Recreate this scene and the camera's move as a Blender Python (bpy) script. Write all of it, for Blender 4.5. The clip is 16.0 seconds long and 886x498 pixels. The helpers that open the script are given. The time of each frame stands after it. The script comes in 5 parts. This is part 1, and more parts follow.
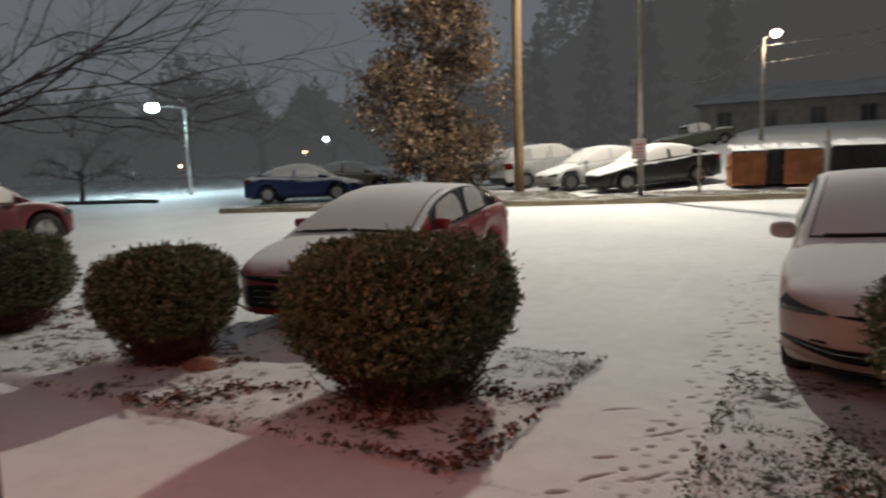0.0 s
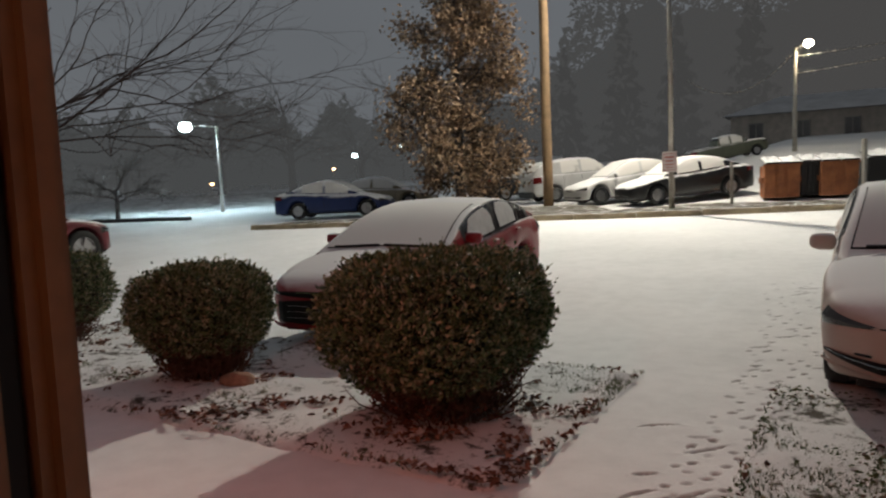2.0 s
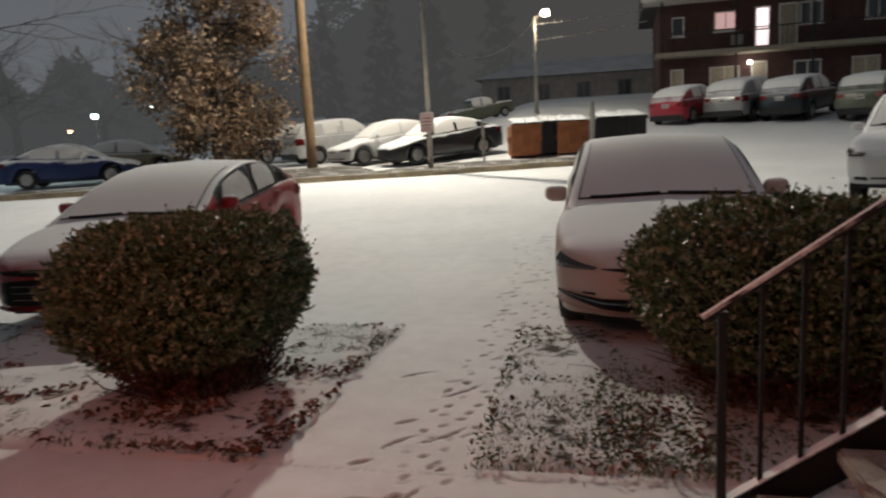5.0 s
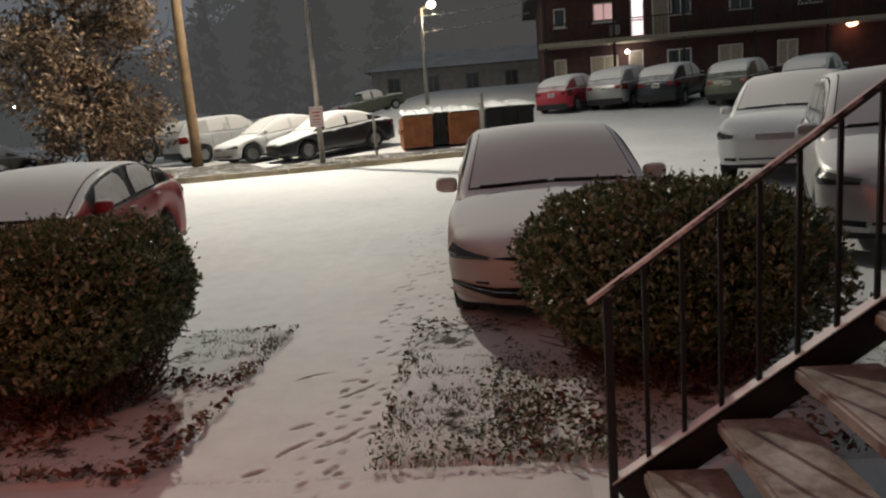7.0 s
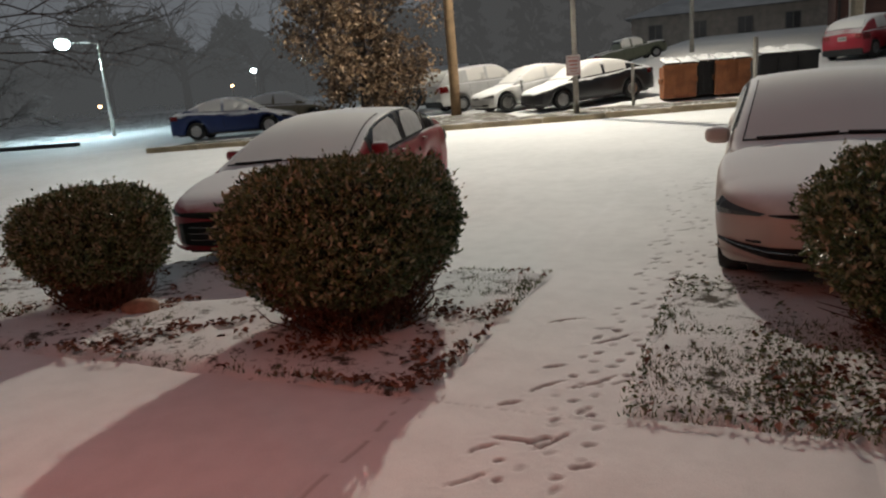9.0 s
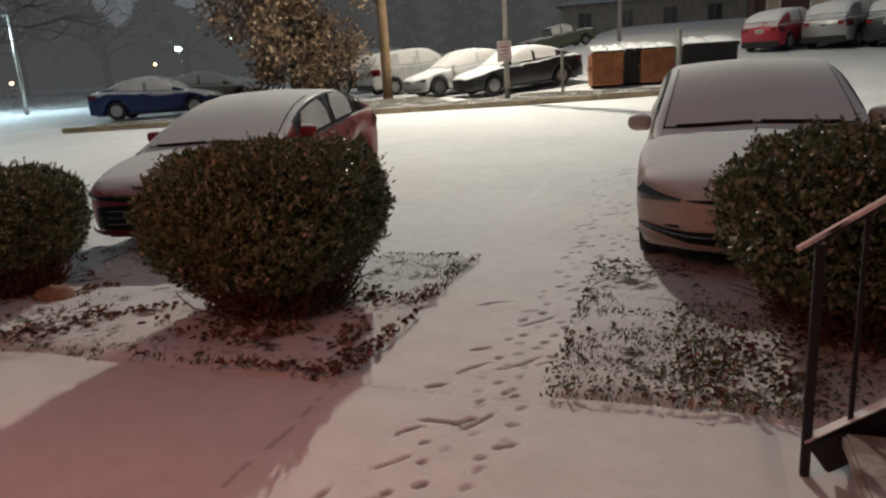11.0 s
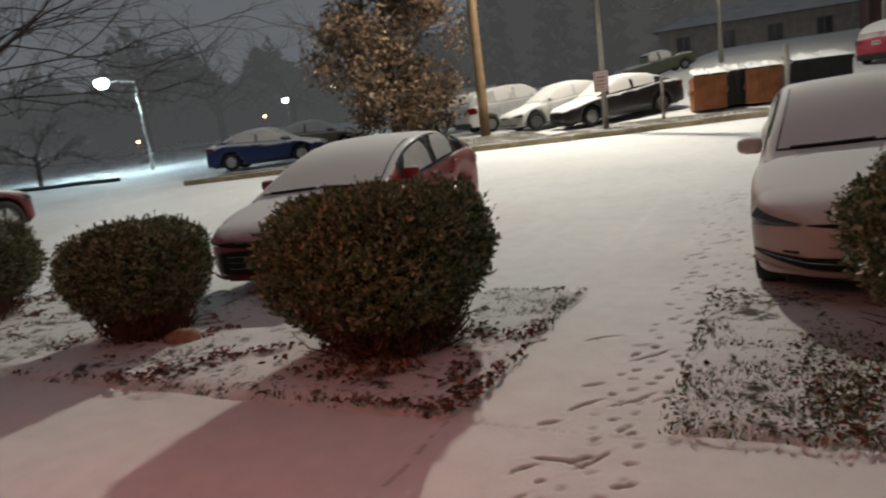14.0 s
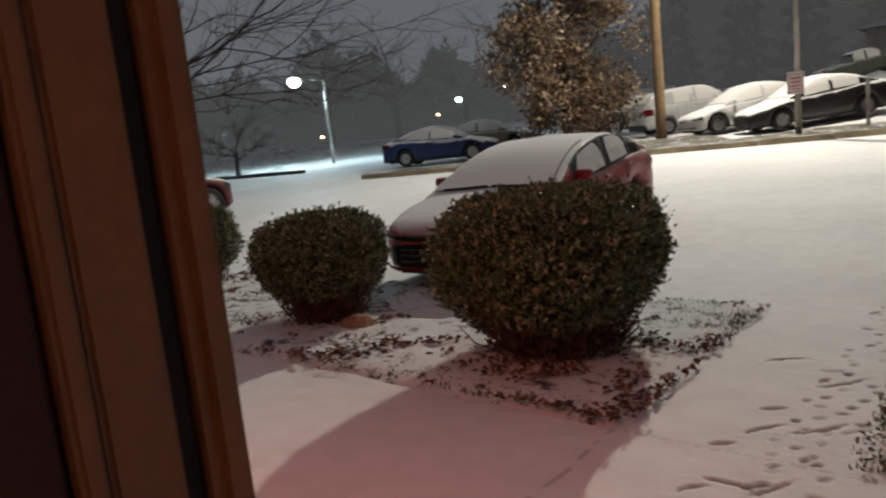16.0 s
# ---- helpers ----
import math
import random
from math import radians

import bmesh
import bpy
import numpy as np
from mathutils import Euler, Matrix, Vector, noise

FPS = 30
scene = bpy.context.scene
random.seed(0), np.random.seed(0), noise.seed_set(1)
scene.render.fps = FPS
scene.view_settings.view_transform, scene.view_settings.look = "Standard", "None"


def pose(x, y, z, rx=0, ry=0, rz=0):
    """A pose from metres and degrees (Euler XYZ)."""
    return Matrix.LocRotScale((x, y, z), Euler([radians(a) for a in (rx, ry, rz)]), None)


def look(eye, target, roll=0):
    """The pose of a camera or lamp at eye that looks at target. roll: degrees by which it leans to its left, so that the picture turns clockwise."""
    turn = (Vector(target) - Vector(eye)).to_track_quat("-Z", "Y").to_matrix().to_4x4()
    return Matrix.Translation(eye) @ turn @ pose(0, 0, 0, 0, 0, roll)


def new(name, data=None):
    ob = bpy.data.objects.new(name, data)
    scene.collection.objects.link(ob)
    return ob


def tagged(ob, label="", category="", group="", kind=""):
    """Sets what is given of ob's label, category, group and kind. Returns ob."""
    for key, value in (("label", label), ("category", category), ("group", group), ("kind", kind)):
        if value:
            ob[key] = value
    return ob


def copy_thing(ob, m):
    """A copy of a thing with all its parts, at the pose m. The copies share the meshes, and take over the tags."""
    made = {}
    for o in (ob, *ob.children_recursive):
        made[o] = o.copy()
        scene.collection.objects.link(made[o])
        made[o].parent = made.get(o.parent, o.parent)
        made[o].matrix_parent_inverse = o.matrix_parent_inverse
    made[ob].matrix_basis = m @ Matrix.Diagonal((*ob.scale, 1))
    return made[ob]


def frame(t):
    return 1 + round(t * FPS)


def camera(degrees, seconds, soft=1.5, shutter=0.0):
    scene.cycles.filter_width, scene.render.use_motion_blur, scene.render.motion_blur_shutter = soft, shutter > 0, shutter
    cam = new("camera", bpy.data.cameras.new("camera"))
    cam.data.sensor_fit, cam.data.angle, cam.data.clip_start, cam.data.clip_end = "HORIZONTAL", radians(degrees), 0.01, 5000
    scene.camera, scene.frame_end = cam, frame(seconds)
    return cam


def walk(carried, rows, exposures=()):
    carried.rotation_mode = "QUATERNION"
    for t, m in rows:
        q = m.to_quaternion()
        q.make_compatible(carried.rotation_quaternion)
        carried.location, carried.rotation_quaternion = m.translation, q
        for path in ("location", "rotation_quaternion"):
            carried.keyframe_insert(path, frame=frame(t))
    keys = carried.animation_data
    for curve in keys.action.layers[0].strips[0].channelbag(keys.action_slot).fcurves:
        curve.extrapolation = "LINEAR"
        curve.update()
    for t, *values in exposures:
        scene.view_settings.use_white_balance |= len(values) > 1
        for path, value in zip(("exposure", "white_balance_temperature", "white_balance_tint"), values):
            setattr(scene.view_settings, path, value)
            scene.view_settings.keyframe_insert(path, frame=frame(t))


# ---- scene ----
cam = camera(63.8, 16.0, soft=2.2, shutter=0.5)
LOT_W, ALL_W, PORCH_FILL_W, SKY = 1820.0, 1120.0, 82.0, 2.75
PATH = [
    (0, (-0.008, 0.074, 1.552), (-0.981, 1.807, 1.329), -1.8),
    (0.5, (0.002, 0.089, 1.559), (-0.814, 1.903, 1.353), -1.6),
    (1, (-0.01, 0.073, 1.56), (-0.83, 1.888, 1.374), -1.9),
    (1.5, (-0.024, 0.059, 1.558), (-0.918, 1.839, 1.386), -2.2),
    (2, (-0.044, 0.056, 1.548), (-1.086, 1.754, 1.37), -2.4),
    (2.5, (-0.05, 0.078, 1.546), (-1.113, 1.76, 1.353), -2.4),
    (3, (-0.039, 0.088, 1.538), (-0.967, 1.846, 1.319), -1.5),
    (3.5, (-0.016, 0.134, 1.52), (-0.631, 2.017, 1.245), -1.2),
    (4, (-0.007, 0.116, 1.519), (-0.548, 2.017, 1.209), -1.7),
    (4.5, (0.001, 0.106, 1.522), (-0.539, 2.006, 1.213), -2.2),
    (5, (0.018, 0.118, 1.528), (-0.432, 2.041, 1.215), -3.0),
    (5.2, (0.027, 0.112, 1.53), (-0.352, 2.05, 1.21), -3.0),
    (7.3, (0.054, 0.195, 1.524), (-0.116, 2.156, 1.168), -4.5),
    (7.5, (0.031, 0.169, 1.521), (-0.286, 2.112, 1.166), -4.4),
    (8, (-0.029, 0.119, 1.502), (-0.658, 1.974, 1.096), -4.0),
    (8.2, (-0.048, 0.124, 1.499), (-0.819, 1.921, 1.079), -4.8),
    (10.3, (-0.036, 0.136, 1.488), (-0.876, 1.897, 1.049), -4.5),
    (10.5, (-0.035, 0.136, 1.482), (-0.797, 1.92, 0.994), -4.0),
    (11, (-0.011, 0.141, 1.493), (-0.659, 1.97, 1.009), -3.4),
    (11.5, (0.005, 0.124, 1.513), (-0.631, 1.98, 1.127), -4.8),
    (12, (-0.005, 0.119, 1.516), (-0.636, 1.977, 1.131), -5.2),
    (12.5, (-0.031, 0.12, 1.509), (-0.728, 1.954, 1.12), -5.9),
    (13, (-0.024, 0.109, 1.515), (-0.8, 1.915, 1.146), -6.5),
    (13.5, (-0.009, 0.107, 1.515), (-0.793, 1.908, 1.139), -6.7),
    (14, (-0.027, 0.106, 1.51), (-0.936, 1.851, 1.147), -7.0),
    (14.5, (-0.023, 0.108, 1.509), (-1.008, 1.81, 1.147), -7.5),
    (15, (-0.021, 0.091, 1.513), (-1.058, 1.765, 1.164), -7.6),
    (15.5, (-0.029, 0.063, 1.52), (-1.199, 1.651, 1.189), -7.2),
    (16, (-0.054, 0.051, 1.522), (-1.341, 1.55, 1.209), -5.9),
]
walk(cam, [(t, look(eye, target, roll)) for t, eye, target, roll in PATH])

# ---------------------------------------------------------------- world and lamps
world = bpy.data.worlds.new("night_sky")
scene.world = world
world.use_nodes = True
wn = world.node_tree
bg = wn.nodes["Background"]
wtc = wn.nodes.new("ShaderNodeTexCoord")
wsep = wn.nodes.new("ShaderNodeSeparateXYZ")
wramp = wn.nodes.new("ShaderNodeValToRGB")
wnoise = wn.nodes.new("ShaderNodeTexNoise")
wnoise.inputs["Scale"].default_value = 2.2
wmix = wn.nodes.new("ShaderNodeMix")
wmix.data_type, wmix.blend_type = "RGBA", "MULTIPLY"
wn.links.new(wtc.outputs["Generated"], wsep.inputs[0])
wn.links.new(wtc.outputs["Generated"], wnoise.inputs["Vector"])
wn.links.new(wsep.outputs["Z"], wramp.inputs["Fac"])
wramp.color_ramp.elements[0].position, wramp.color_ramp.elements[0].color = 0.0, (0.056, 0.060, 0.065, 1)
wramp.color_ramp.elements[1].position, wramp.color_ramp.elements[1].color = 0.7, (0.053, 0.057, 0.062, 1)
wmix.inputs[0].default_value = 0.35
wn.links.new(wramp.outputs["Color"], wmix.inputs[6])
wn.links.new(wnoise.outputs["Fac"], wmix.inputs[7])
wn.links.new(wmix.outputs[2], bg.inputs["Color"])
bg.inputs["Strength"].default_value = SKY


def lamp(name, at, watts, colour, radius=0.12):
    data = bpy.data.lights.new(name, "POINT")
    data.energy, data.color, data.shadow_soft_size = watts, colour, radius
    ob = new(name, data)
    ob.location = at
    return ob


# street lamp over the car park, on the metal pole by the far kerb
flood = bpy.data.lights.new("lot_light", "AREA")
flood.shape, flood.size, flood.energy, flood.color = "DISK", 0.13, LOT_W, (1.0, 0.93, 0.79)
flood = new("lot_light", flood)
down = bpy.data.lights.new("lot_light", "AREA")
down.shape, down.size, down.energy, down.color = "DISK", 0.13, ALL_W, (1.0, 0.92, 0.78)
down = new("lot_light", down)
down.location = (-6.7, 23.3, 11.3)
flood.matrix_basis = look((-6.7, 23.15, 11.25), (-4.8, 13.6, 6.9))
# cool lamp far off by the lawn, warm lamp up by the low house
lamp("lawn_light", (-32.3, 26.3, 5.2), 2600, (0.66, 0.92, 1.0), 0.15)
lamp("upper_lot_light", (-3.05, 40.6, 7.6), 270, (1.0, 0.86, 0.66), 0.15)
lamp("far_cool_light", (-38.5, 49.0, 4.7), 700, (0.75, 0.97, 1.0), 0.12)
lamp("balcony_light", (7.4, 40.4, 4.4), 20, (1.0, 0.92, 0.8), 0.08)
lamp("stair_light", (19.2, 41.6, 5.2), 90, (1.0, 0.42, 0.25), 0.08)
# unseen warm fill lamps, added in the hall behind the door and beside it
lamp("hall_fill", (0.35, -1.0, 2.62), 8.5, (1.0, 0.55, 0.36), 0.12)
lamp("porch_fill", (-2.0, 0.62, 2.5), PORCH_FILL_W, (1.0, 0.27, 0.19), 0.10)


# ---------------------------------------------------------------- materials
def nodes_of(name):
    m = bpy.data.materials.new(name)
    m.use_nodes = True
    return m, m.node_tree, m.node_tree.nodes["Principled BSDF"]


def noise_tex(nt, scale, detail=4.0, coord="Object", rough=0.55):
    tc = nt.nodes.new("ShaderNodeTexCoord")
    n = nt.nodes.new("ShaderNodeTexNoise")
    n.inputs["Scale"].default_value, n.inputs["Detail"].default_value = scale, detail
    n.inputs["Roughness"].default_value = rough
    if coord == "World":
        g = nt.nodes.new("ShaderNodeNewGeometry")
        nt.links.new(g.outputs["Position"], n.inputs["Vector"])
    else:
        nt.links.new(tc.outputs[coord], n.inputs["Vector"])
    return n


def ramp_of(nt, src, stops):
    r = nt.nodes.new("ShaderNodeValToRGB")
    while len(r.color_ramp.elements) < len(stops):
        r.color_ramp.elements.new(0.5)
    for e, (p, c) in zip(r.color_ramp.elements, stops):
        e.position = p
        e.color = (c, c, c, 1) if not isinstance(c, tuple) else (*c, 1)
    nt.links.new(src, r.inputs["Fac"])
    return r.outputs["Color"]


def mix_col(nt, fac, a, b, blend="MIX"):
    m = nt.nodes.new("ShaderNodeMix")
    m.data_type, m.blend_type = "RGBA", blend
    for sock, v in ((m.inputs[0], fac), (m.inputs[6], a), (m.inputs[7], b)):
        if isinstance(v, (int, float)):
            sock.default_value = v
        elif isinstance(v, tuple):
            sock.default_value = (*v, 1)
        else:
            nt.links.new(v, sock)
    return m.outputs[2]


def math_node(nt, op, a, b=0.0, clamp=False):
    m = nt.nodes.new("ShaderNodeMath")
    m.operation, m.use_clamp = op, clamp
    for sock, v in ((m.inputs[0], a), (m.inputs[1], b)):
        if isinstance(v, (int, float)):
            sock.default_value = v
        else:
            nt.links.new(v, sock)
    return m.outputs[0]


def bump(nt, bsdf, src, strength, dist=0.01):
    b = nt.nodes.new("ShaderNodeBump")
    b.inputs["Strength"].default_value, b.inputs["Distance"].default_value = strength, dist
    nt.links.new(src, b.inputs["Height"])
    nt.links.new(b.outputs["Normal"], bsdf.inputs["Normal"])


SNOW = (0.80, 0.80, 0.80)


def snow_mask(nt, low, high, scale=3.0, amount=0.25):
    """Snow lies where the surface faces up, with a ragged edge."""
    g = nt.nodes.new("ShaderNodeNewGeometry")
    s = nt.nodes.new("ShaderNodeSeparateXYZ")
    nt.links.new(g.outputs["Normal"], s.inputs[0])
    n = noise_tex(nt, scale, 6.0, "World", 0.65)
    wob = math_node(nt, "MULTIPLY", math_node(nt, "SUBTRACT", n.outputs["Fac"], 0.5), amount * 2)
    z = math_node(nt, "ADD", s.outputs["Z"], wob)
    mr = nt.nodes.new("ShaderNodeMapRange")
    mr.inputs["From Min"].default_value, mr.inputs["From Max"].default_value = low, high
    nt.links.new(z, mr.inputs["Value"])
    return mr.outputs["Result"]


def surface(name, base, rough=0.6, metal=0.0, scale=6.0, vary=0.25, grain=60.0, relief=0.2, dist=0.004, coat=0.0,
            snow=None, snow_colour=SNOW, second=None, random_shift=0.0, coord="Object"):
    m, nt, b = nodes_of(name)
    big = noise_tex(nt, scale, 5.0, coord)
    fine = noise_tex(nt, grain, 3.0, coord)
    dark = tuple(c * (1 - vary) for c in base)
    light = second or tuple(min(1.0, c * (1 + vary)) for c in base)
    col = ramp_of(nt, big.outputs["Fac"], [(0.3, dark), (0.7, light)])
    col = mix_col(nt, 0.3 * min(1, vary * 3), col, ramp_of(nt, fine.outputs["Fac"], [(0.3, 0.35), (0.7, 1.0)]), "MULTIPLY")
    if random_shift:
        oi = nt.nodes.new("ShaderNodeObjectInfo")
        k = math_node(nt, "ADD", math_node(nt, "MULTIPLY", oi.outputs["Random"], random_shift * 2), 1 - random_shift)
        cm = nt.nodes.new("ShaderNodeCombineColor")
        for i in range(3):
            nt.links.new(k, cm.inputs[i])
        col = mix_col(nt, 1.0, col, cm.outputs[0], "MULTIPLY")
    r = math_node(nt, "ADD", math_node(nt, "MULTIPLY", math_node(nt, "SUBTRACT", big.outputs["Fac"], 0.5), 0.25), rough, True)
    met = metal
    if snow:
        mask = snow_mask(nt, *snow)
        col = mix_col(nt, mask, col, snow_colour)
        r = math_node(nt, "MAXIMUM", r, math_node(nt, "MULTIPLY", mask, 0.9))
        if metal:
            met = math_node(nt, "MULTIPLY", math_node(nt, "SUBTRACT", 1.0, mask), metal)
        if coat:
            nt.links.new(math_node(nt, "MULTIPLY", math_node(nt, "SUBTRACT", 1.0, mask), coat), b.inputs["Coat Weight"])
    elif coat:
        b.inputs["Coat Weight"].default_value = coat
    b.inputs["Coat Roughness"].default_value = 0.2
    nt.links.new(col, b.inputs["Base Color"])
    nt.links.new(r, b.inputs["Roughness"])
    if isinstance(met, float):
        b.inputs["Metallic"].default_value = met
    else:
        nt.links.new(met, b.inputs["Metallic"])
    if relief:
        bump(nt, b, fine.outputs["Fac"], relief, dist)
    return m


def glow(name, colour, strength):
    m, nt, b = nodes_of(name)
    b.inputs["Base Color"].default_value = (*colour, 1)
    b.inputs["Emission Color"].default_value = (*colour, 1)
    b.inputs["Emission Strength"].default_value = strength
    return m


def snow_ground(name, thin=0.0):
    """Fresh snow; bare pavement shows where the 'worn' attribute of the mesh is high."""
    m, nt, b = nodes_of(name)
    big = noise_tex(nt, 0.35, 5.0, "World")
    mid = noise_tex(nt, 5.0, 6.0, "World")
    fine = noise_tex(nt, 130.0, 3.0, "World")
    col = ramp_of(nt, big.outputs["Fac"], [(0.3, (0.70, 0.71, 0.71)), (0.7, (0.83, 0.83, 0.83))])
    col = mix_col(nt, 0.22, col, ramp_of(nt, mid.outputs["Fac"], [(0.25, 0.55), (0.6, 1.0)]), "MULTIPLY")
    col = mix_col(nt, 0.12, col, ramp_of(nt, fine.outputs["Fac"], [(0.3, 0.4), (0.7, 1.0)]), "MULTIPLY")
    at = nt.nodes.new("ShaderNodeAttribute")
    at.attribute_name = "worn"
    wet = ramp_of(nt, mid.outputs["Fac"], [(0.3, (0.07, 0.055, 0.045)), (0.7, (0.16, 0.13, 0.11))])
    w = math_node(nt, "MULTIPLY", at.outputs["Fac"], 1.0, True)
    col = mix_col(nt, w, col, wet)
    nt.links.new(col, b.inputs["Base Color"])
    b.inputs["Roughness"].default_value = 0.75
    b.inputs["Specular IOR Level"].default_value = 0.3
    h = math_node(nt, "ADD", math_node(nt, "MULTIPLY", fine.outputs["Fac"], 0.25), math_node(nt, "MULTIPLY", mid.outputs["Fac"], 1.0))
    bump(nt, b, h, 0.35, 0.02)
    return m


def bed_ground(name, bare=0.365):
    """Planting bed: snow broken by soil, grass and dead leaves."""
    m, nt, b = nodes_of(name)
    n1 = noise_tex(nt, 9.0, 8.0, "World", 0.75)
    n2 = noise_tex(nt, 1.6, 4.0, "World")
    n3 = noise_tex(nt, 40.0, 4.0, "World")
    soil = ramp_of(nt, n3.outputs["Fac"], [(0.3, (0.03, 0.022, 0.016)), (0.5, (0.06, 0.045, 0.03)), (0.7, (0.045, 0.055, 0.025))])
    f = math_node(nt, "ADD", n1.outputs["Fac"], math_node(nt, "MULTIPLY", math_node(nt, "SUBTRACT", n2.outputs["Fac"], 0.5), 0.5))
    mask = ramp_of(nt, f, [(bare, 0.0), (bare + 0.10, 1.0)])
    col = mix_col(nt, mask, soil, (0.76, 0.77, 0.77))
    nt.links.new(col, b.inputs["Base Color"])
    b.inputs["Roughness"].default_value = 0.85
    bump(nt, b, n1.outputs["Fac"], 0.8, 0.03)
    return m


def leaf_mat(name, dark, light, rough=0.4, snow=None, dusk=None):
    m, nt, b = nodes_of(name)
    g = nt.nodes.new("ShaderNodeNewGeometry")
    col = ramp_of(nt, g.outputs["Random Per Island"], [(0.0, dark), (0.55, light), (1.0, dusk or light)])
    if snow:
        col = mix_col(nt, snow_mask(nt, *snow), col, SNOW)
    nt.links.new(col, b.inputs["Base Color"])
    b.inputs["Roughness"].default_value = rough
    b.inputs["Specular IOR Level"].default_value = 0.3
    return m


M_SNOW = snow_ground("fresh_snow")
M_BED = bed_ground("bed_soil_snow")
M_KERB = surface("kerb_concrete", (0.34, 0.27, 0.17), 0.85, scale=3, grain=40, vary=0.3, snow=(0.75, 0.98, 3.0, 0.5))
M_CONC = surface("concrete", (0.36, 0.34, 0.31), 0.85, scale=3, grain=50, vary=0.2, snow=(0.6, 0.95, 4.0, 0.35))
M_LEAF = leaf_mat("boxwood_leaf", (0.022, 0.042, 0.016), (0.115, 0.165, 0.065), 0.42, dusk=(0.36, 0.33, 0.22))
M_TWIG = surface("twig_bark", (0.11, 0.05, 0.034), 0.8, scale=20, grain=90)
M_BARK = surface("tree_bark", (0.075, 0.06, 0.05), 0.9, scale=5, grain=30, relief=0.6, dist=0.01)
M_BARE = surface("bare_branch_bark", (0.055, 0.043, 0.038), 0.8, scale=8, grain=40, relief=0.4)
M_BROWN_LEAF = leaf_mat("withered_oak_leaf", (0.06, 0.040, 0.028), (0.24, 0.155, 0.092), 0.5, dusk=(0.46, 0.33, 0.21))
M_DEAD_LEAF = leaf_mat("browned_boxwood_leaf", (0.05, 0.022, 0.014), (0.16, 0.065, 0.04), 0.6, dusk=(0.10, 0.09, 0.045))
M_LITTER = leaf_mat("fallen_leaf", (0.06, 0.03, 0.02), (0.17, 0.08, 0.05), 0.7, dusk=(0.36, 0.24, 0.18))
M_GRASS = leaf_mat("grass_blade", (0.06, 0.09, 0.036), (0.13, 0.17, 0.075), 0.6, dusk=(0.22, 0.21, 0.12))
M_WOOD_POLE = surface("weathered_pole_wood", (0.30, 0.195, 0.105), 0.8, scale=4, grain=35, vary=0.25, relief=0.5)
M_GALV = surface("galvanised_steel", (0.38, 0.36, 0.32), 0.5, 0.6, scale=4, grain=40, vary=0.2)
M_BLACK = surface("black_painted_iron", (0.015, 0.014, 0.014), 0.45, 0.2, scale=8, grain=60, vary=0.3, snow=(0.82, 0.97, 6.0, 0.22))
M_RUST = surface("rusty_orange_paint", (0.33, 0.12, 0.045), 0.75, scale=3, grain=20, vary=0.35, relief=0.4, snow=(0.8, 0.98, 3, 0.3))
M_DARK = surface("dark_plastic", (0.012, 0.012, 0.013), 0.55, scale=6, vary=0.3, relief=0.1, snow=(0.75, 0.95, 4, 0.3))
M_TYRE = surface("tyre_rubber", (0.012, 0.012, 0.012), 0.85, scale=8, vary=0.3, grain=50)
M_RIM = surface("alloy_rim", (0.45, 0.45, 0.45), 0.35, 0.9, scale=6, vary=0.1, relief=0.0)
M_GLASS = surface("car_window_glass", (0.012, 0.013, 0.015), 0.08, scale=3, vary=0.2, relief=0.0, coat=0.5, snow=(0.36, 0.52, 2.5, 0.14), snow_colour=(0.80, 0.79, 0.76))
M_GLASS_SNOWY = surface("frosted_window_glass", (0.014, 0.015, 0.017), 0.15, scale=3, vary=0.2, relief=0.0, coat=0.3, snow=(0.0, 0.2, 1.6, 0.34), snow_colour=(0.74, 0.72, 0.68))
M_LENS = surface("headlamp_lens", (0.10, 0.095, 0.09), 0.12, 0.3, scale=9, vary=0.3, relief=0.0, coat=1.0)
M_TAIL = surface("tail_lamp_red", (0.20, 0.008, 0.008), 0.15, scale=9, vary=0.2, relief=0.0, coat=1.0)
M_TREAD = surface("worn_tread_concrete", (0.24, 0.20, 0.17), 0.85, scale=5, grain=50, vary=0.3, snow=(0.93, 1.25, 3.0, 0.45))
M_LAWN = bed_ground("snowy_lawn", 0.44)
M_VERGE = bed_ground("verge_grass_snow", 0.52)
M_PLATE = surface("licence_plate", (0.45, 0.45, 0.42), 0.5, vary=0.1)
M_CHROME = surface("chrome", (0.6, 0.6, 0.6), 0.18, 1.0, vary=0.05, relief=0.0)
M_BRICK = surface("red_brick", (0.085, 0.040, 0.034), 0.9, scale=2.5, grain=25, vary=0.3, relief=0.5, dist=0.01, random_shift=0.25)
M_WHITE = surface("white_trim_paint", (0.62, 0.60, 0.56), 0.6, scale=3, vary=0.12)
M_ROOF = surface("roof_shingle", (0.07, 0.068, 0.07), 0.9, scale=2, grain=14, vary=0.3, snow=(0.90, 1.25, 0.6, 0.25))
M_ROOF_SNOW = surface("snowy_roof", (0.19, 0.19, 0.195), 0.9, scale=2, vary=0.3, snow=(0.6, 1.25, 0.8, 0.3), snow_colour=(0.55, 0.55, 0.56))
M_PANE = surface("window_pane_dark", (0.035, 0.037, 0.04), 0.08, vary=0.2, relief=0.0, coat=0.6)
M_BLIND = surface("closed_blind", (0.30, 0.26, 0.20), 0.7, scale=5, vary=0.15)
M_DOOR_WOOD = surface("varnished_door_wood", (0.29, 0.115, 0.045), 0.45, scale=3, grain=55, vary=0.25, relief=0.15, coat=0.2)
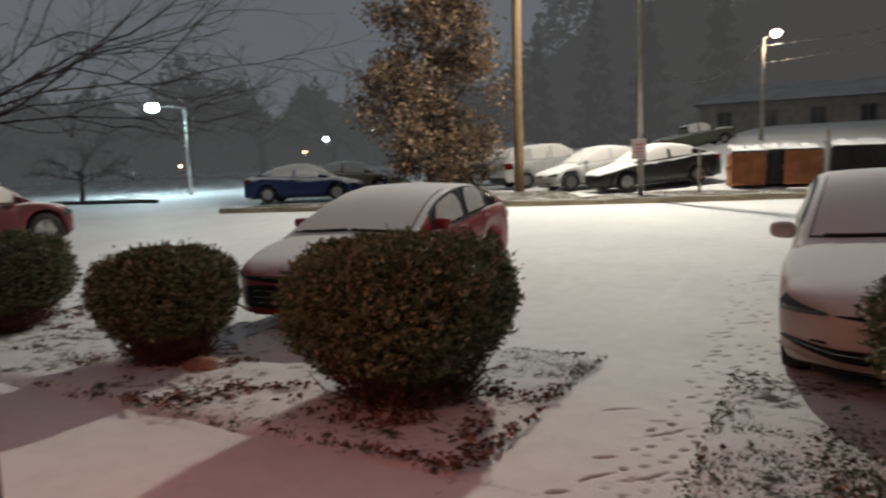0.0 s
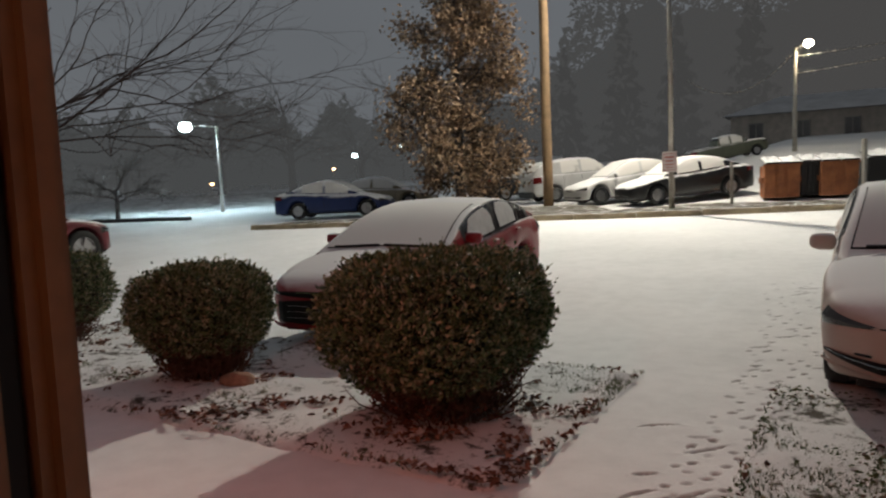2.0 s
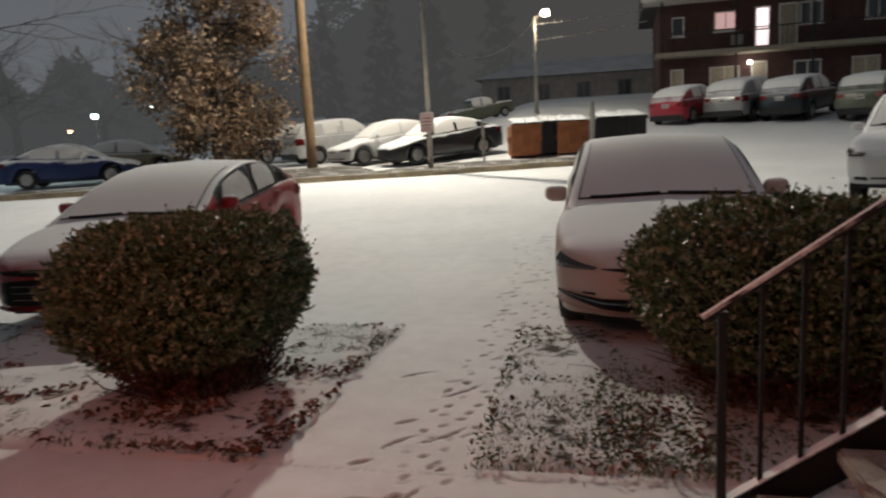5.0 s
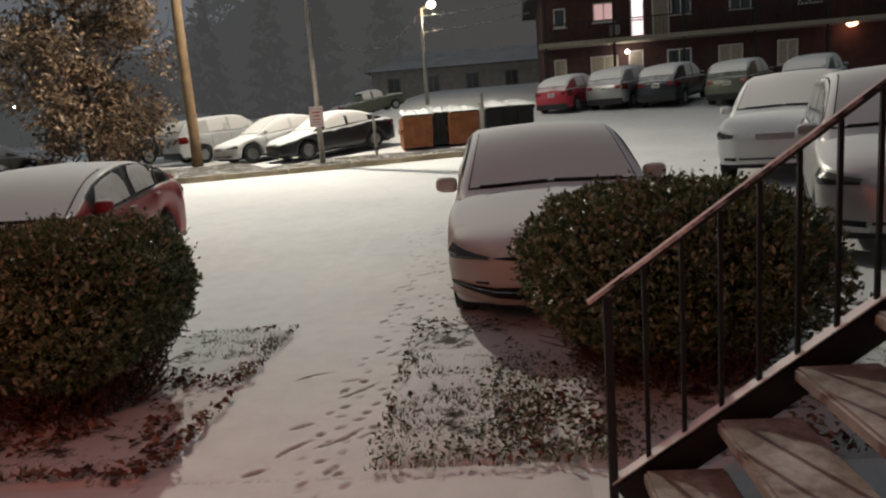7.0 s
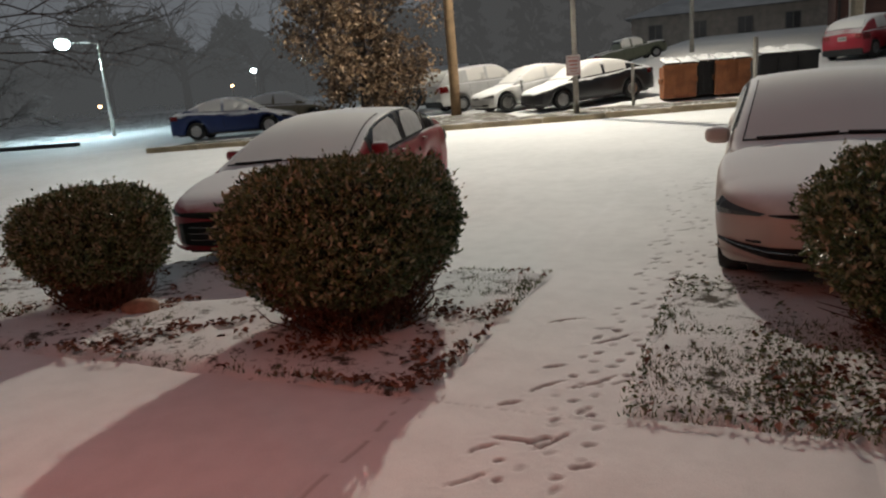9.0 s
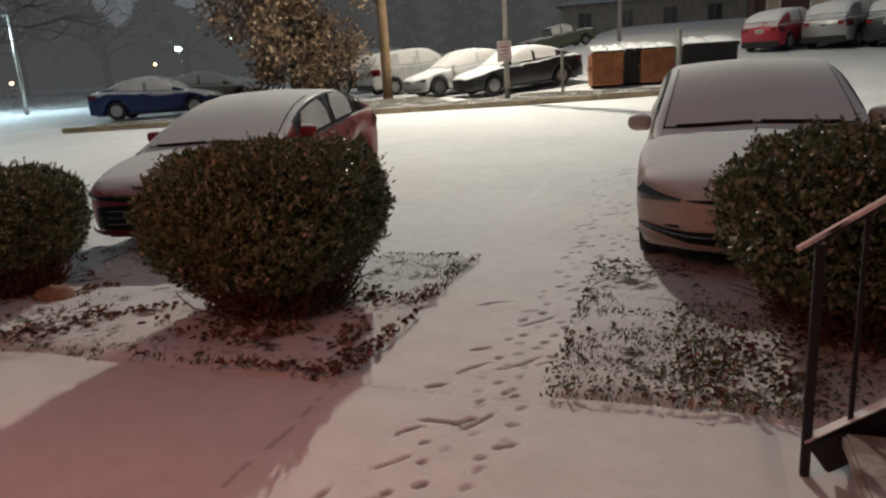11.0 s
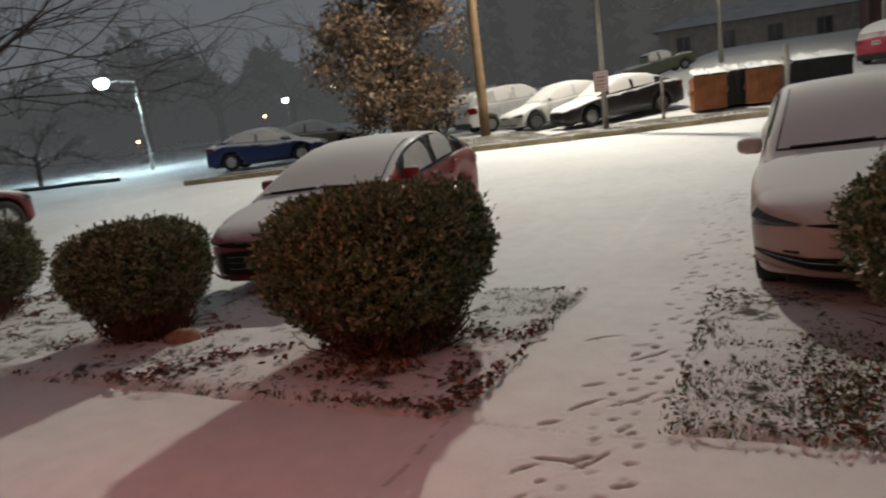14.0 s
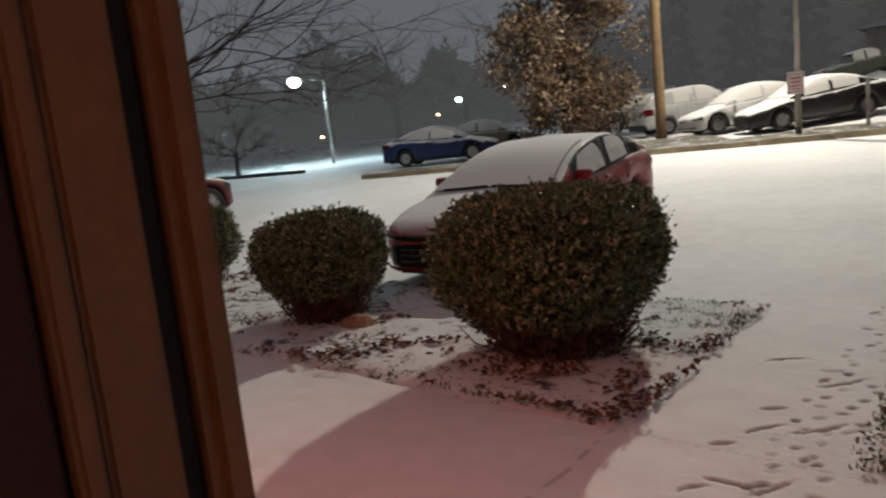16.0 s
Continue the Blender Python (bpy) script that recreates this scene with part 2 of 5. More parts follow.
M_DOOR_RED = surface("dark_red_door", (0.05, 0.007, 0.007), 0.5, scale=3, vary=0.2)
M_SEAL = surface("black_weather_seal", (0.01, 0.009, 0.009), 0.7, vary=0.2)
M_FAR_WOOD = surface("far_wood_bark", (0.11, 0.105, 0.105), 0.95, scale=1.5, vary=0.4, relief=0.0)
M_CONIFER = leaf_mat("conifer_needles", (0.035, 0.042, 0.038), (0.07, 0.08, 0.072), 0.7)
M_ROCK = surface("tan_rock", (0.36, 0.22, 0.15), 0.85, scale=8, grain=35, vary=0.3, relief=0.7, dist=0.01)
M_SIGN = surface("sign_white", (0.62, 0.55, 0.52), 0.5, scale=9, vary=0.15)
M_SIGN_RED = surface("sign_red", (0.42, 0.14, 0.12), 0.5, scale=9, vary=0.15)
M_WIRE = surface("overhead_cable", (0.25, 0.23, 0.20), 0.6, vary=0.1)


def paint(name, base, metal=0.35, low=0.60, high=0.84, amount=0.16, coat=0.18):
    return surface(name, base, 0.40, metal, scale=2.0, grain=200, vary=0.12, relief=0.0, coat=coat, snow=(low, high, 2.5, amount))


# ---------------------------------------------------------------- mesh helpers
def link(name, bm, material, parent=None, label="", smooth=False):
    me = bpy.data.meshes.new(name)
    bm.to_mesh(me)
    bm.free()
    if smooth:
        me.polygons.foreach_set("use_smooth", [True] * len(me.polygons))
    for m in (material if isinstance(material, (list, tuple)) else [material]):
        me.materials.append(m)
    ob = new(name, me)
    if parent:
        ob.parent = parent
    if label:
        ob["label"] = label
    return ob


def part(name, bm, material, parent, label="", smooth=False):
    return link(name, bm, material, parent, label, smooth)


def empty(name, m=None):
    ob = new(name)
    ob.empty_display_size = 0.2
    if m is not None:
        ob.matrix_basis = m
    return ob


def box(bm, lo, hi, bevel=0.0, m=None):
    lo, hi = Vector(lo), Vector(hi)
    geo = bmesh.ops.create_cube(bm, size=1.0)
    vs = geo["verts"]
    c, s = (lo + hi) / 2, hi - lo
    for v in vs:
        v.co = Vector((c.x + v.co.x * s.x, c.y + v.co.y * s.y, c.z + v.co.z * s.z))
    if bevel:
        es = list({e for v in vs for e in v.link_edges})
        r = bmesh.ops.bevel(bm, geom=es, offset=bevel, segments=2, affect="EDGES", clamp_overlap=True)
        vs = list({v for f in r["faces"] for v in f.verts} | {v for v in vs if v.is_valid})
    if m is not None:
        bmesh.ops.transform(bm, matrix=m, verts=[v for v in vs if v.is_valid])
    return vs


def boxed(lo, hi, bevel=0.0, m=None):
    bm = bmesh.new()
    box(bm, lo, hi, bevel, m)
    return bm


def tube(bm, pts, radii, sides=8, cap=True):
    """A tapered tube along points."""
    rings = []
    pts = [Vector(p) for p in pts]
    for i, p in enumerate(pts):
        d = (pts[min(i + 1, len(pts) - 1)] - pts[max(i - 1, 0)])
        d = d.normalized() if d.length > 1e-9 else Vector((0, 0, 1))
        a = d.orthogonal().normalized()
        if abs(d.z) < 0.99:
            a = d.cross(Vector((0, 0, 1))).normalized()
        b = d.cross(a)
        r = radii[i] if isinstance(radii, (list, tuple)) else radii
        rings.append([bm.verts.new(p + (a * math.cos(k * math.tau / sides) + b * math.sin(k * math.tau / sides)) * r) for k in range(sides)])
    for r0, r1 in zip(rings, rings[1:]):
        for k in range(sides):
            bm.faces.new((r0[k], r0[(k + 1) % sides], r1[(k + 1) % sides], r1[k]))
    if cap and sides > 2:
        bm.faces.new(rings[0])
        bm.faces.new(list(reversed(rings[-1])))


def tubed(pts, radii, sides=8):
    bm = bmesh.new()
    tube(bm, pts, radii, sides)
    bmesh.ops.recalc_face_normals(bm, faces=bm.faces)
    return bm


def from_arrays(name, verts, faces, material, parent=None, label="", smooth=False):
    me = bpy.data.meshes.new(name)
    me.from_pydata([tuple(v) for v in verts], [], [tuple(f) for f in faces])
    if smooth:
        me.polygons.foreach_set("use_smooth", [True] * len(me.polygons))
    me.materials.append(material)
    me.update()
    ob = new(name, me)
    if parent:
        ob.parent = parent
    if label:
        ob["label"] = label
    return ob


def leaf_cloud(rng, centres, normals, size, spread=0.8, aspect=0.55, cup=0.25, upright=False):
    """Small folded leaves (two triangles pairs each) at the points, facing roughly along the normals."""
    n = len(centres)
    d = normals + rng.normal(0, spread, (n, 3))
    d /= np.linalg.norm(d, axis=1)[:, None] + 1e-9
    t = np.cross(d, rng.normal(0, 1, (n, 3)))
    if upright:
        t, d = d, t / (np.linalg.norm(t, axis=1)[:, None] + 1e-9)
    t /= np.linalg.norm(t, axis=1)[:, None] + 1e-9
    s = np.cross(d, t)
    L = size * rng.uniform(0.6, 1.3, (n, 1))
    W = L * aspect
    a = centres - t * L * 0.5
    b = centres + s * W * 0.5 + d * L * cup * 0.3
    c = centres + t * L * 0.5
    e = centres - s * W * 0.5 + d * L * cup * 0.3
    verts = np.stack([a, b, c, e], 1).reshape(-1, 3)
    i = np.arange(n) * 4
    faces = np.concatenate([np.stack([i, i + 1, i + 2], 1), np.stack([i, i + 2, i + 3], 1)])
    return verts, faces


def curve_at(knots, v):
    for (a, za), (b, zb) in zip(knots, knots[1:]):
        if v <= b:
            k = min(1.0, max(0.0, (v - a) / (b - a)))
            k = k * k * (3 - 2 * k) * 0.35 + k * 0.65
            return za + (zb - za) * k
    return knots[-1][1]


SLOPE = [(6.0, 0.0), (20.3, 0.42), (24.5, 0.66), (32.0, 1.52), (40.0, 2.5), (60.0, 4.2), (120.0, 9.0), (400.0, 22.0)]
SLOPE_WEST = [(6.0, 0.0), (19.0, 0.40), (27.0, 0.62), (60.0, 1.6), (120.0, 4.0), (400.0, 16.0)]


def ground_z(x, y):
    """Height of the ground: level by the building, rising across the car park."""
    k = min(1.0, max(0.0, (x + 14.0) / 10.0))
    k = k * k * (3 - 2 * k)
    return curve_at(SLOPE, y) * k + curve_at(SLOPE_WEST, y) * (1 - k)


def kerb_y(x):
    return 20.04 + (x + 6.88) * 0.276


# ---------------------------------------------------------------- ground
def make_ground():
    xs = np.unique(np.concatenate([np.linspace(-400, -40, 19), np.linspace(-40, 40, 161), np.linspace(40, 400, 19)]))
    ys = np.unique(np.concatenate([np.linspace(-60, 0, 7), np.linspace(0, 60, 151), np.linspace(60, 400, 24)]))
    verts = [(x, y, ground_z(x, y) - 0.022) for y in ys for x in xs]
    nx = len(xs)
    faces = [(j * nx + i, j * nx + i + 1, (j + 1) * nx + i + 1, (j + 1) * nx + i) for j in range(len(ys) - 1) for i in range(nx - 1)]
    ob = from_arrays("ground", verts, faces, M_SNOW, smooth=True)
    tagged(ob, "sloping car park and lawns under thin fresh snow", "ground", kind="structure")


make_ground()


def snow_walk():
    """Walkway and the car park just past it, with paw prints, shoe prints and scuffs pressed into the snow."""
    rng = np.random.default_rng(11)
    x0, x1, y0, y1, st = -1.80, 0.4, 0.4, 10.6, 0.014
    xs = np.arange(x0, x1 + st / 2, st)
    ys = np.arange(y0, y1 + st / 2, st)
    X, Y = np.meshgrid(xs, ys)
    Z = np.array([ground_z(0, y) for y in ys])[:, None] + np.zeros_like(X)
    dent, rim = np.zeros_like(X), np.zeros_like(X)

    def press(cx, cy, length, width, turn, depth, bend=0.0):
        i0, i1 = max(0, int((cx - length - x0) / st)), min(len(xs), int((cx + length - x0) / st) + 2)
        j0, j1 = max(0, int((cy - length - y0) / st)), min(len(ys), int((cy + length - y0) / st) + 2)
        if i0 >= i1 or j0 >= j1:
            return
        dx, dy = X[j0:j1, i0:i1] - cx, Y[j0:j1, i0:i1] - cy
        u = dx * math.cos(turn) + dy * math.sin(turn)
        v = -dx * math.sin(turn) + dy * math.cos(turn) - bend * u * u / length
        r = np.sqrt((u / (length / 2)) ** 2 + (v / (width / 2)) ** 2)
        dent[j0:j1, i0:i1] = np.maximum(dent[j0:j1, i0:i1], np.clip((1.15 - r) / 0.3, 0, 1) * depth)
        rim[j0:j1, i0:i1] = np.maximum(rim[j0:j1, i0:i1], np.clip(1 - np.abs(r - 1.35) / 0.35, 0, 1) * depth * 0.35)

    # trail of a dog and its walker, leading out from the door and off behind the pale car
    for k in range(92):
        t = k / 91
        y = 1.2 + t * 9.0
        x = -0.95 + 0.25 * math.sin(t * 3.0) - 0.05 + max(0, y - 5.2) * 0.07
        for side in (-1, 1):
            px, py = x + side * rng.uniform(0.03, 0.17 + max(0.0, y - 5.0) * 0.10), y + rng.uniform(-0.07, 0.07)
            press(px, py, rng.uniform(0.045, 0.07), rng.uniform(0.032, 0.045), rng.uniform(0.2, 1.4), rng.uniform(0.3, 0.8))
        if k % 4 == 0:
            far = max(0.0, y - 5.0)
            press(x + rng.uniform(-0.3 - far * 0.1, 0.35 + far * 0.06), y + rng.uniform(-0.1, 0.1), rng.uniform(0.12, 0.24 + far * 0.05), 0.023 + far * 0.004, rng.uniform(0.35, 1.0), rng.uniform(0.55, 1.0), rng.uniform(-0.5, 0.5))
        if k % 5 == 0:
            press(x + rng.uniform(-0.35, 0.4), y, rng.uniform(0.08, 0.13), 0.04, rng.uniform(0.3, 1.3), 0.7)
    for cx, cy, ln, tn, bd in ((-1.0, 2.83, 0.26, -0.5, -0.5), (-0.86, 2.85, 0.24, 0.7, 0.2), (-1.05, 3.42, 0.24, 0.55, -0.3), (-0.82, 3.5, 0.3, 0.45, 0.3),
                               (-1.22, 4.45, 0.26, 0.25, -0.4), (-0.85, 4.15, 0.3, 0.5, 0.2), (-1.3, 2.1, 0.3, 0.9, 0.2), (-0.7, 1.9, 0.26, 1.1, 0.1)):
        press(cx, cy, ln, 0.026, tn + 0.35, 0.95, bd)
    # shallow joints of the slabs beneath
    joint = np.maximum(np.clip(1 - np.abs(Y - 3.1) / 0.02, 0, 1) * (np.random.default_rng(3).random(X.shape) < 0.5), 0)
    joint = np.maximum(joint, np.clip(1 - np.abs(X + 1.67 + 0.01 * np.sin(Y * 9)) / 0.02, 0, 1) * (Y < 3.1) * (np.sin(Y * 23) + np.sin(Y * 41 + 1) > -0.3) * 1.6)
    low = np.array([[noise.noise((x * 2.3, y * 2.3, 0.7)) for x in xs[::6]] for y in ys[::6]])
    low = np.repeat(np.repeat(low, 6, 0), 6, 1)[:len(ys), :len(xs)]
    k = np.ones(9) / 9
    low = np.apply_along_axis(lambda r: np.convolve(np.pad(r, 4, "edge"), k, "valid"), 1, low)
    low = np.apply_along_axis(lambda r: np.convolve(np.pad(r, 4, "edge"), k, "valid"), 0, low)
    edge = np.minimum.reduce([X - x0, x1 - X, Y - y0, y1 - Y])
    lift = np.clip(edge / 0.12, 0, 1)
    Zt = Z - 0.03 + lift * 0.022 + lift * 0.006 * low - dent * 0.018 + rim * 0.012 - joint * 0.003
    nx = len(xs)
    verts = np.stack([X, Y, Zt], -1).reshape(-1, 3)
    idx = np.arange(len(ys) * nx).reshape(len(ys), nx)
    faces = np.stack([idx[:-1, :-1], idx[:-1, 1:], idx[1:, 1:], idx[1:, :-1]], -1).reshape(-1, 4)
    me = bpy.data.meshes.new("walkway")
    me.vertices.add(len(verts))
    me.vertices.foreach_set("co", verts.ravel())
    me.loops.add(faces.size)
    me.loops.foreach_set("vertex_index", faces.ravel())
    me.polygons.add(len(faces))
    me.polygons.foreach_set("loop_start", np.arange(len(faces)) * 4)
    me.update(calc_edges=True)
    me.polygons.foreach_set("use_smooth", [True] * len(faces))
    at = me.attributes.new("worn", "FLOAT", "POINT")
    at.data.foreach_set("value", (np.clip(dent - 0.2, 0, 1) * (1.15 + 0.3 * (Y > 5)) + joint * 0.3).ravel().astype(np.float32))
    me.materials.append(M_SNOW)
    ob = new("walkway", me)
    tagged(ob, "snow-covered concrete walkway with paw prints and scuff marks", "walkway", kind="structure")


snow_walk()


def bed(name, x0, x1, y0, y1, label, seed):
    """A slightly raised planting bed with a ragged rim."""
    rng = np.random.default_rng(seed)
    xs, ys = np.arange(x0, x1 + 0.03, 0.06), np.arange(y0, y1 + 0.03, 0.06)
    verts, nx = [], len(xs)
    for y in ys:
        for x in xs:
            e = min(x - x0, x1 - x, y - y0, y1 - y)
            z = -0.03 + min(1.0, max(0.0, e / 0.12)) * 0.055 + 0.018 * noise.noise((x * 3, y * 3, seed)) + 0.008 * noise.noise((x * 11, y * 11, seed))
            w = 0.02 if 0.01 < e else 0.0
            verts.append((x + (rng.uniform(-w, w)), y + rng.uniform(-w, w), z))
    faces = [(j * nx + i, j * nx + i + 1, (j + 1) * nx + i + 1, (j + 1) * nx + i) for j in range(len(ys) - 1) for i in range(nx - 1)]
    ob = from_arrays(name, verts, faces, M_BED, smooth=True)
    tagged(ob, label, "flower bed", kind="structure")


bed("planting_bed", -11.0, -1.62, 3.12, 5.58, "planting bed with patchy snow, soil and fallen leaves", 4)
bed("planting_bed", -0.66, 7.0, 3.12, 5.55, "grassy planting bed with patchy snow and fallen leaves", 5)


def litter(name, x0, x1, y0, y1, n, seed, material, size, label, category, upright=False, centres=()):
    rng = np.random.default_rng(seed)
    pts = []
    while len(pts) < n:
        x, y = rng.uniform(x0, x1), rng.uniform(y0, y1)
        k = 0.5 + 0.5 * noise.noise((x * 1.7, y * 1.7, seed)) + 0.35 * noise.noise((x * 5, y * 5, seed))
        for cx, cy, r, gain in centres:
            k += gain * math.exp(-((x - cx) ** 2 + (y - cy) ** 2) / (r * r))
        edge = min(x - x0, x1 - x, y - y0)
        k += 0.28 * math.exp(-edge / 0.06)
        if rng.random() < (k - 0.62) * 2.2:
            pts.append((x, y, 0.028))
    pts = np.array(pts)
    if upright:
        h = size * rng.uniform(0.5, 1.3, (n, 1))
        lean = rng.normal(0, 0.55, (n, 3)) * h
        lean[:, 2] = h[:, 0]
        side = rng.normal(0, 1, (n, 3)) * 0.0035
        side[:, 2] = 0
        a, b, c = pts - side - [0, 0, 0.015], pts + side - [0, 0, 0.015], pts + lean * [1, 1, 0.8]
        verts = np.stack([a, b, c], 1).reshape(-1, 3)
        i = np.arange(n) * 3
        faces = np.stack([i, i + 1, i + 2], 1)
    else:
        pts[:, 2] += rng.uniform(0, 0.015, n)
        verts, faces = leaf_cloud(rng, pts, np.tile([0, 0, 1.0], (n, 1)), size, 0.35, 0.6, 0.9)
    ob = from_arrays(name, verts, faces, material)
    tagged(ob, label, category, kind="stuff")


litter("leaf_litter", -8.0, -1.6, 3.12, 5.5, 1750, 21, M_LITTER, 0.052, "dead brown leaves scattered over the snowy bed", "leaves",
       centres=((-2.4, 3.4, 0.7, 0.2), (-1.9, 3.6, 0.5, 0.25), (-4.4, 3.6, 0.6, 0.15)))
litter("grass", -8.0, -1.6, 3.12, 5.55, 3500, 22, M_GRASS, 0.024, "short winter grass poking through the snow", "grass", True, centres=((-1.9, 5.1, 0.5, 0.4),))
litter("leaf_litter", -0.65, 3.2, 3.12, 5.45, 380, 23, M_LITTER, 0.05, "dead brown leaves scattered on snowy grass", "leaves", centres=((0.15, 3.7, 0.5, 0.3),))
litter("grass", -0.65, 3.5, 3.12, 5.5, 5000, 24, M_GRASS, 0.022, "green grass tufts poking through the snow", "grass", True,
       centres=((0.1, 3.8, 0.55, 0.55), (0.0, 3.25, 0.5, 0.3), (-0.5, 4.6, 0.3, 0.2)))

litter("matted_grass", -0.65, 3.5, 3.16, 5.5, 1500, 29, M_GRASS, 0.034, "matted green grass lying in patches through the snow", "grass",
       centres=((0.1, 3.8, 0.55, 0.5), (0.3, 3.5, 0.5, 0.35), (-0.55, 5.2, 0.25, 0.5), (0.5, 4.0, 0.5, 0.25)))


def kerb(x0, x1, n):
    """Kerb stones laid end to end, with the verge behind them."""
    ang = math.atan(0.276)
    top = empty("kerb")
    tagged(top, "sandy yellow concrete kerb dusted with snow", "kerb", kind="structure")
    ln = (x1 - x0) / n / math.cos(ang)
    me = None
    for i in range(n):
        x = x0 + (x1 - x0) * (i + 0.5) / n
        y = kerb_y(x)
        if me is None:
            bm = boxed((-ln / 2 + 0.006, -0.09, -0.2), (ln / 2 - 0.006, 0.09, 0.15), 0.025)
            ob = part("kerb_stone", bm, M_KERB, top)
            me = ob.data
        else:
            ob = new("kerb_stone", me)
            ob.parent = top
        ob.matrix_basis = pose(x, y, ground_z(x, y) - 0.02 + random.uniform(-0.008, 0.008), 0, math.degrees(-math.atan(0.0)), math.degrees(ang) + random.uniform(-0.25, 0.25))


kerb(-17.9, 2.6, 12)


def strip(name, inside, x0, x1, y0, y1, step, lift, mat, label, category):
    """A sheet lying on the ground inside an outline given by a test."""
    xs, ys = np.arange(x0, x1, step), np.arange(y0, y1, step)
    idx, verts, faces = {}, [], []
    for i, x in enumerate(xs):
        for j, y in enumerate(ys):
            if inside(x, y):
                idx[i, j] = len(verts)
                verts.append((x, y, ground_z(x, y) + lift(x, y) + 0.02 * noise.noise((x * 1.7, y * 1.7, 3.0))))
    for i, j in idx:
        q = [(i, j), (i + 1, j), (i + 1, j + 1), (i, j + 1)]
        if all(k in idx for k in q):
            faces.append([idx[k] for k in q])
    ob = from_arrays(name, verts, faces, mat, smooth=True)
    tagged(ob, label, category, kind="structure")


def verge_depth(x):
    return 2.6 + 2.8 * min(1.0, max(0.0, (-7.2 - x) / 1.5)) * min(1.0, max(0.0, (x + 16.0) / 2.0)) + 0.4 * math.sin(x)


strip("verge", lambda x, y: 0.05 < y - kerb_y(x) < verge_depth(x), -17.8, 2.5, 15.0, 26.5, 0.12,
      lambda x, y: 0.09 * min(1.0, max(0.2, (verge_depth(x) + 0.3 - (y - kerb_y(x))) / 1.2)), M_VERGE, "grass verge behind the kerb with trampled snow", "verge")
strip("lawn", lambda x, y: y > 21.6 + (x + 35) * 0.12 + 0.4 * math.sin(x * 0.7) and x < -30.5 - (y - 21) * 0.15 + 0.5 * math.sin(y), -75.0, -27.0, 15.0, 60.0, 0.5,
      lambda x, y: 0.03, M_LAWN, "dim lawn with grass showing through thin snow", "lawn")
ob = link("edging", tubed([(-42 + i * 1.9, 20.0 + i * 0.2 + 0.15 * math.sin(i), ground_z(-42 + i * 1.9, 20.0 + i * 0.2) + 0.03) for i in range(9)], 0.12, 7), M_SEAL)
tagged(ob, "low black edging along the lawn", "edging", kind="structure")



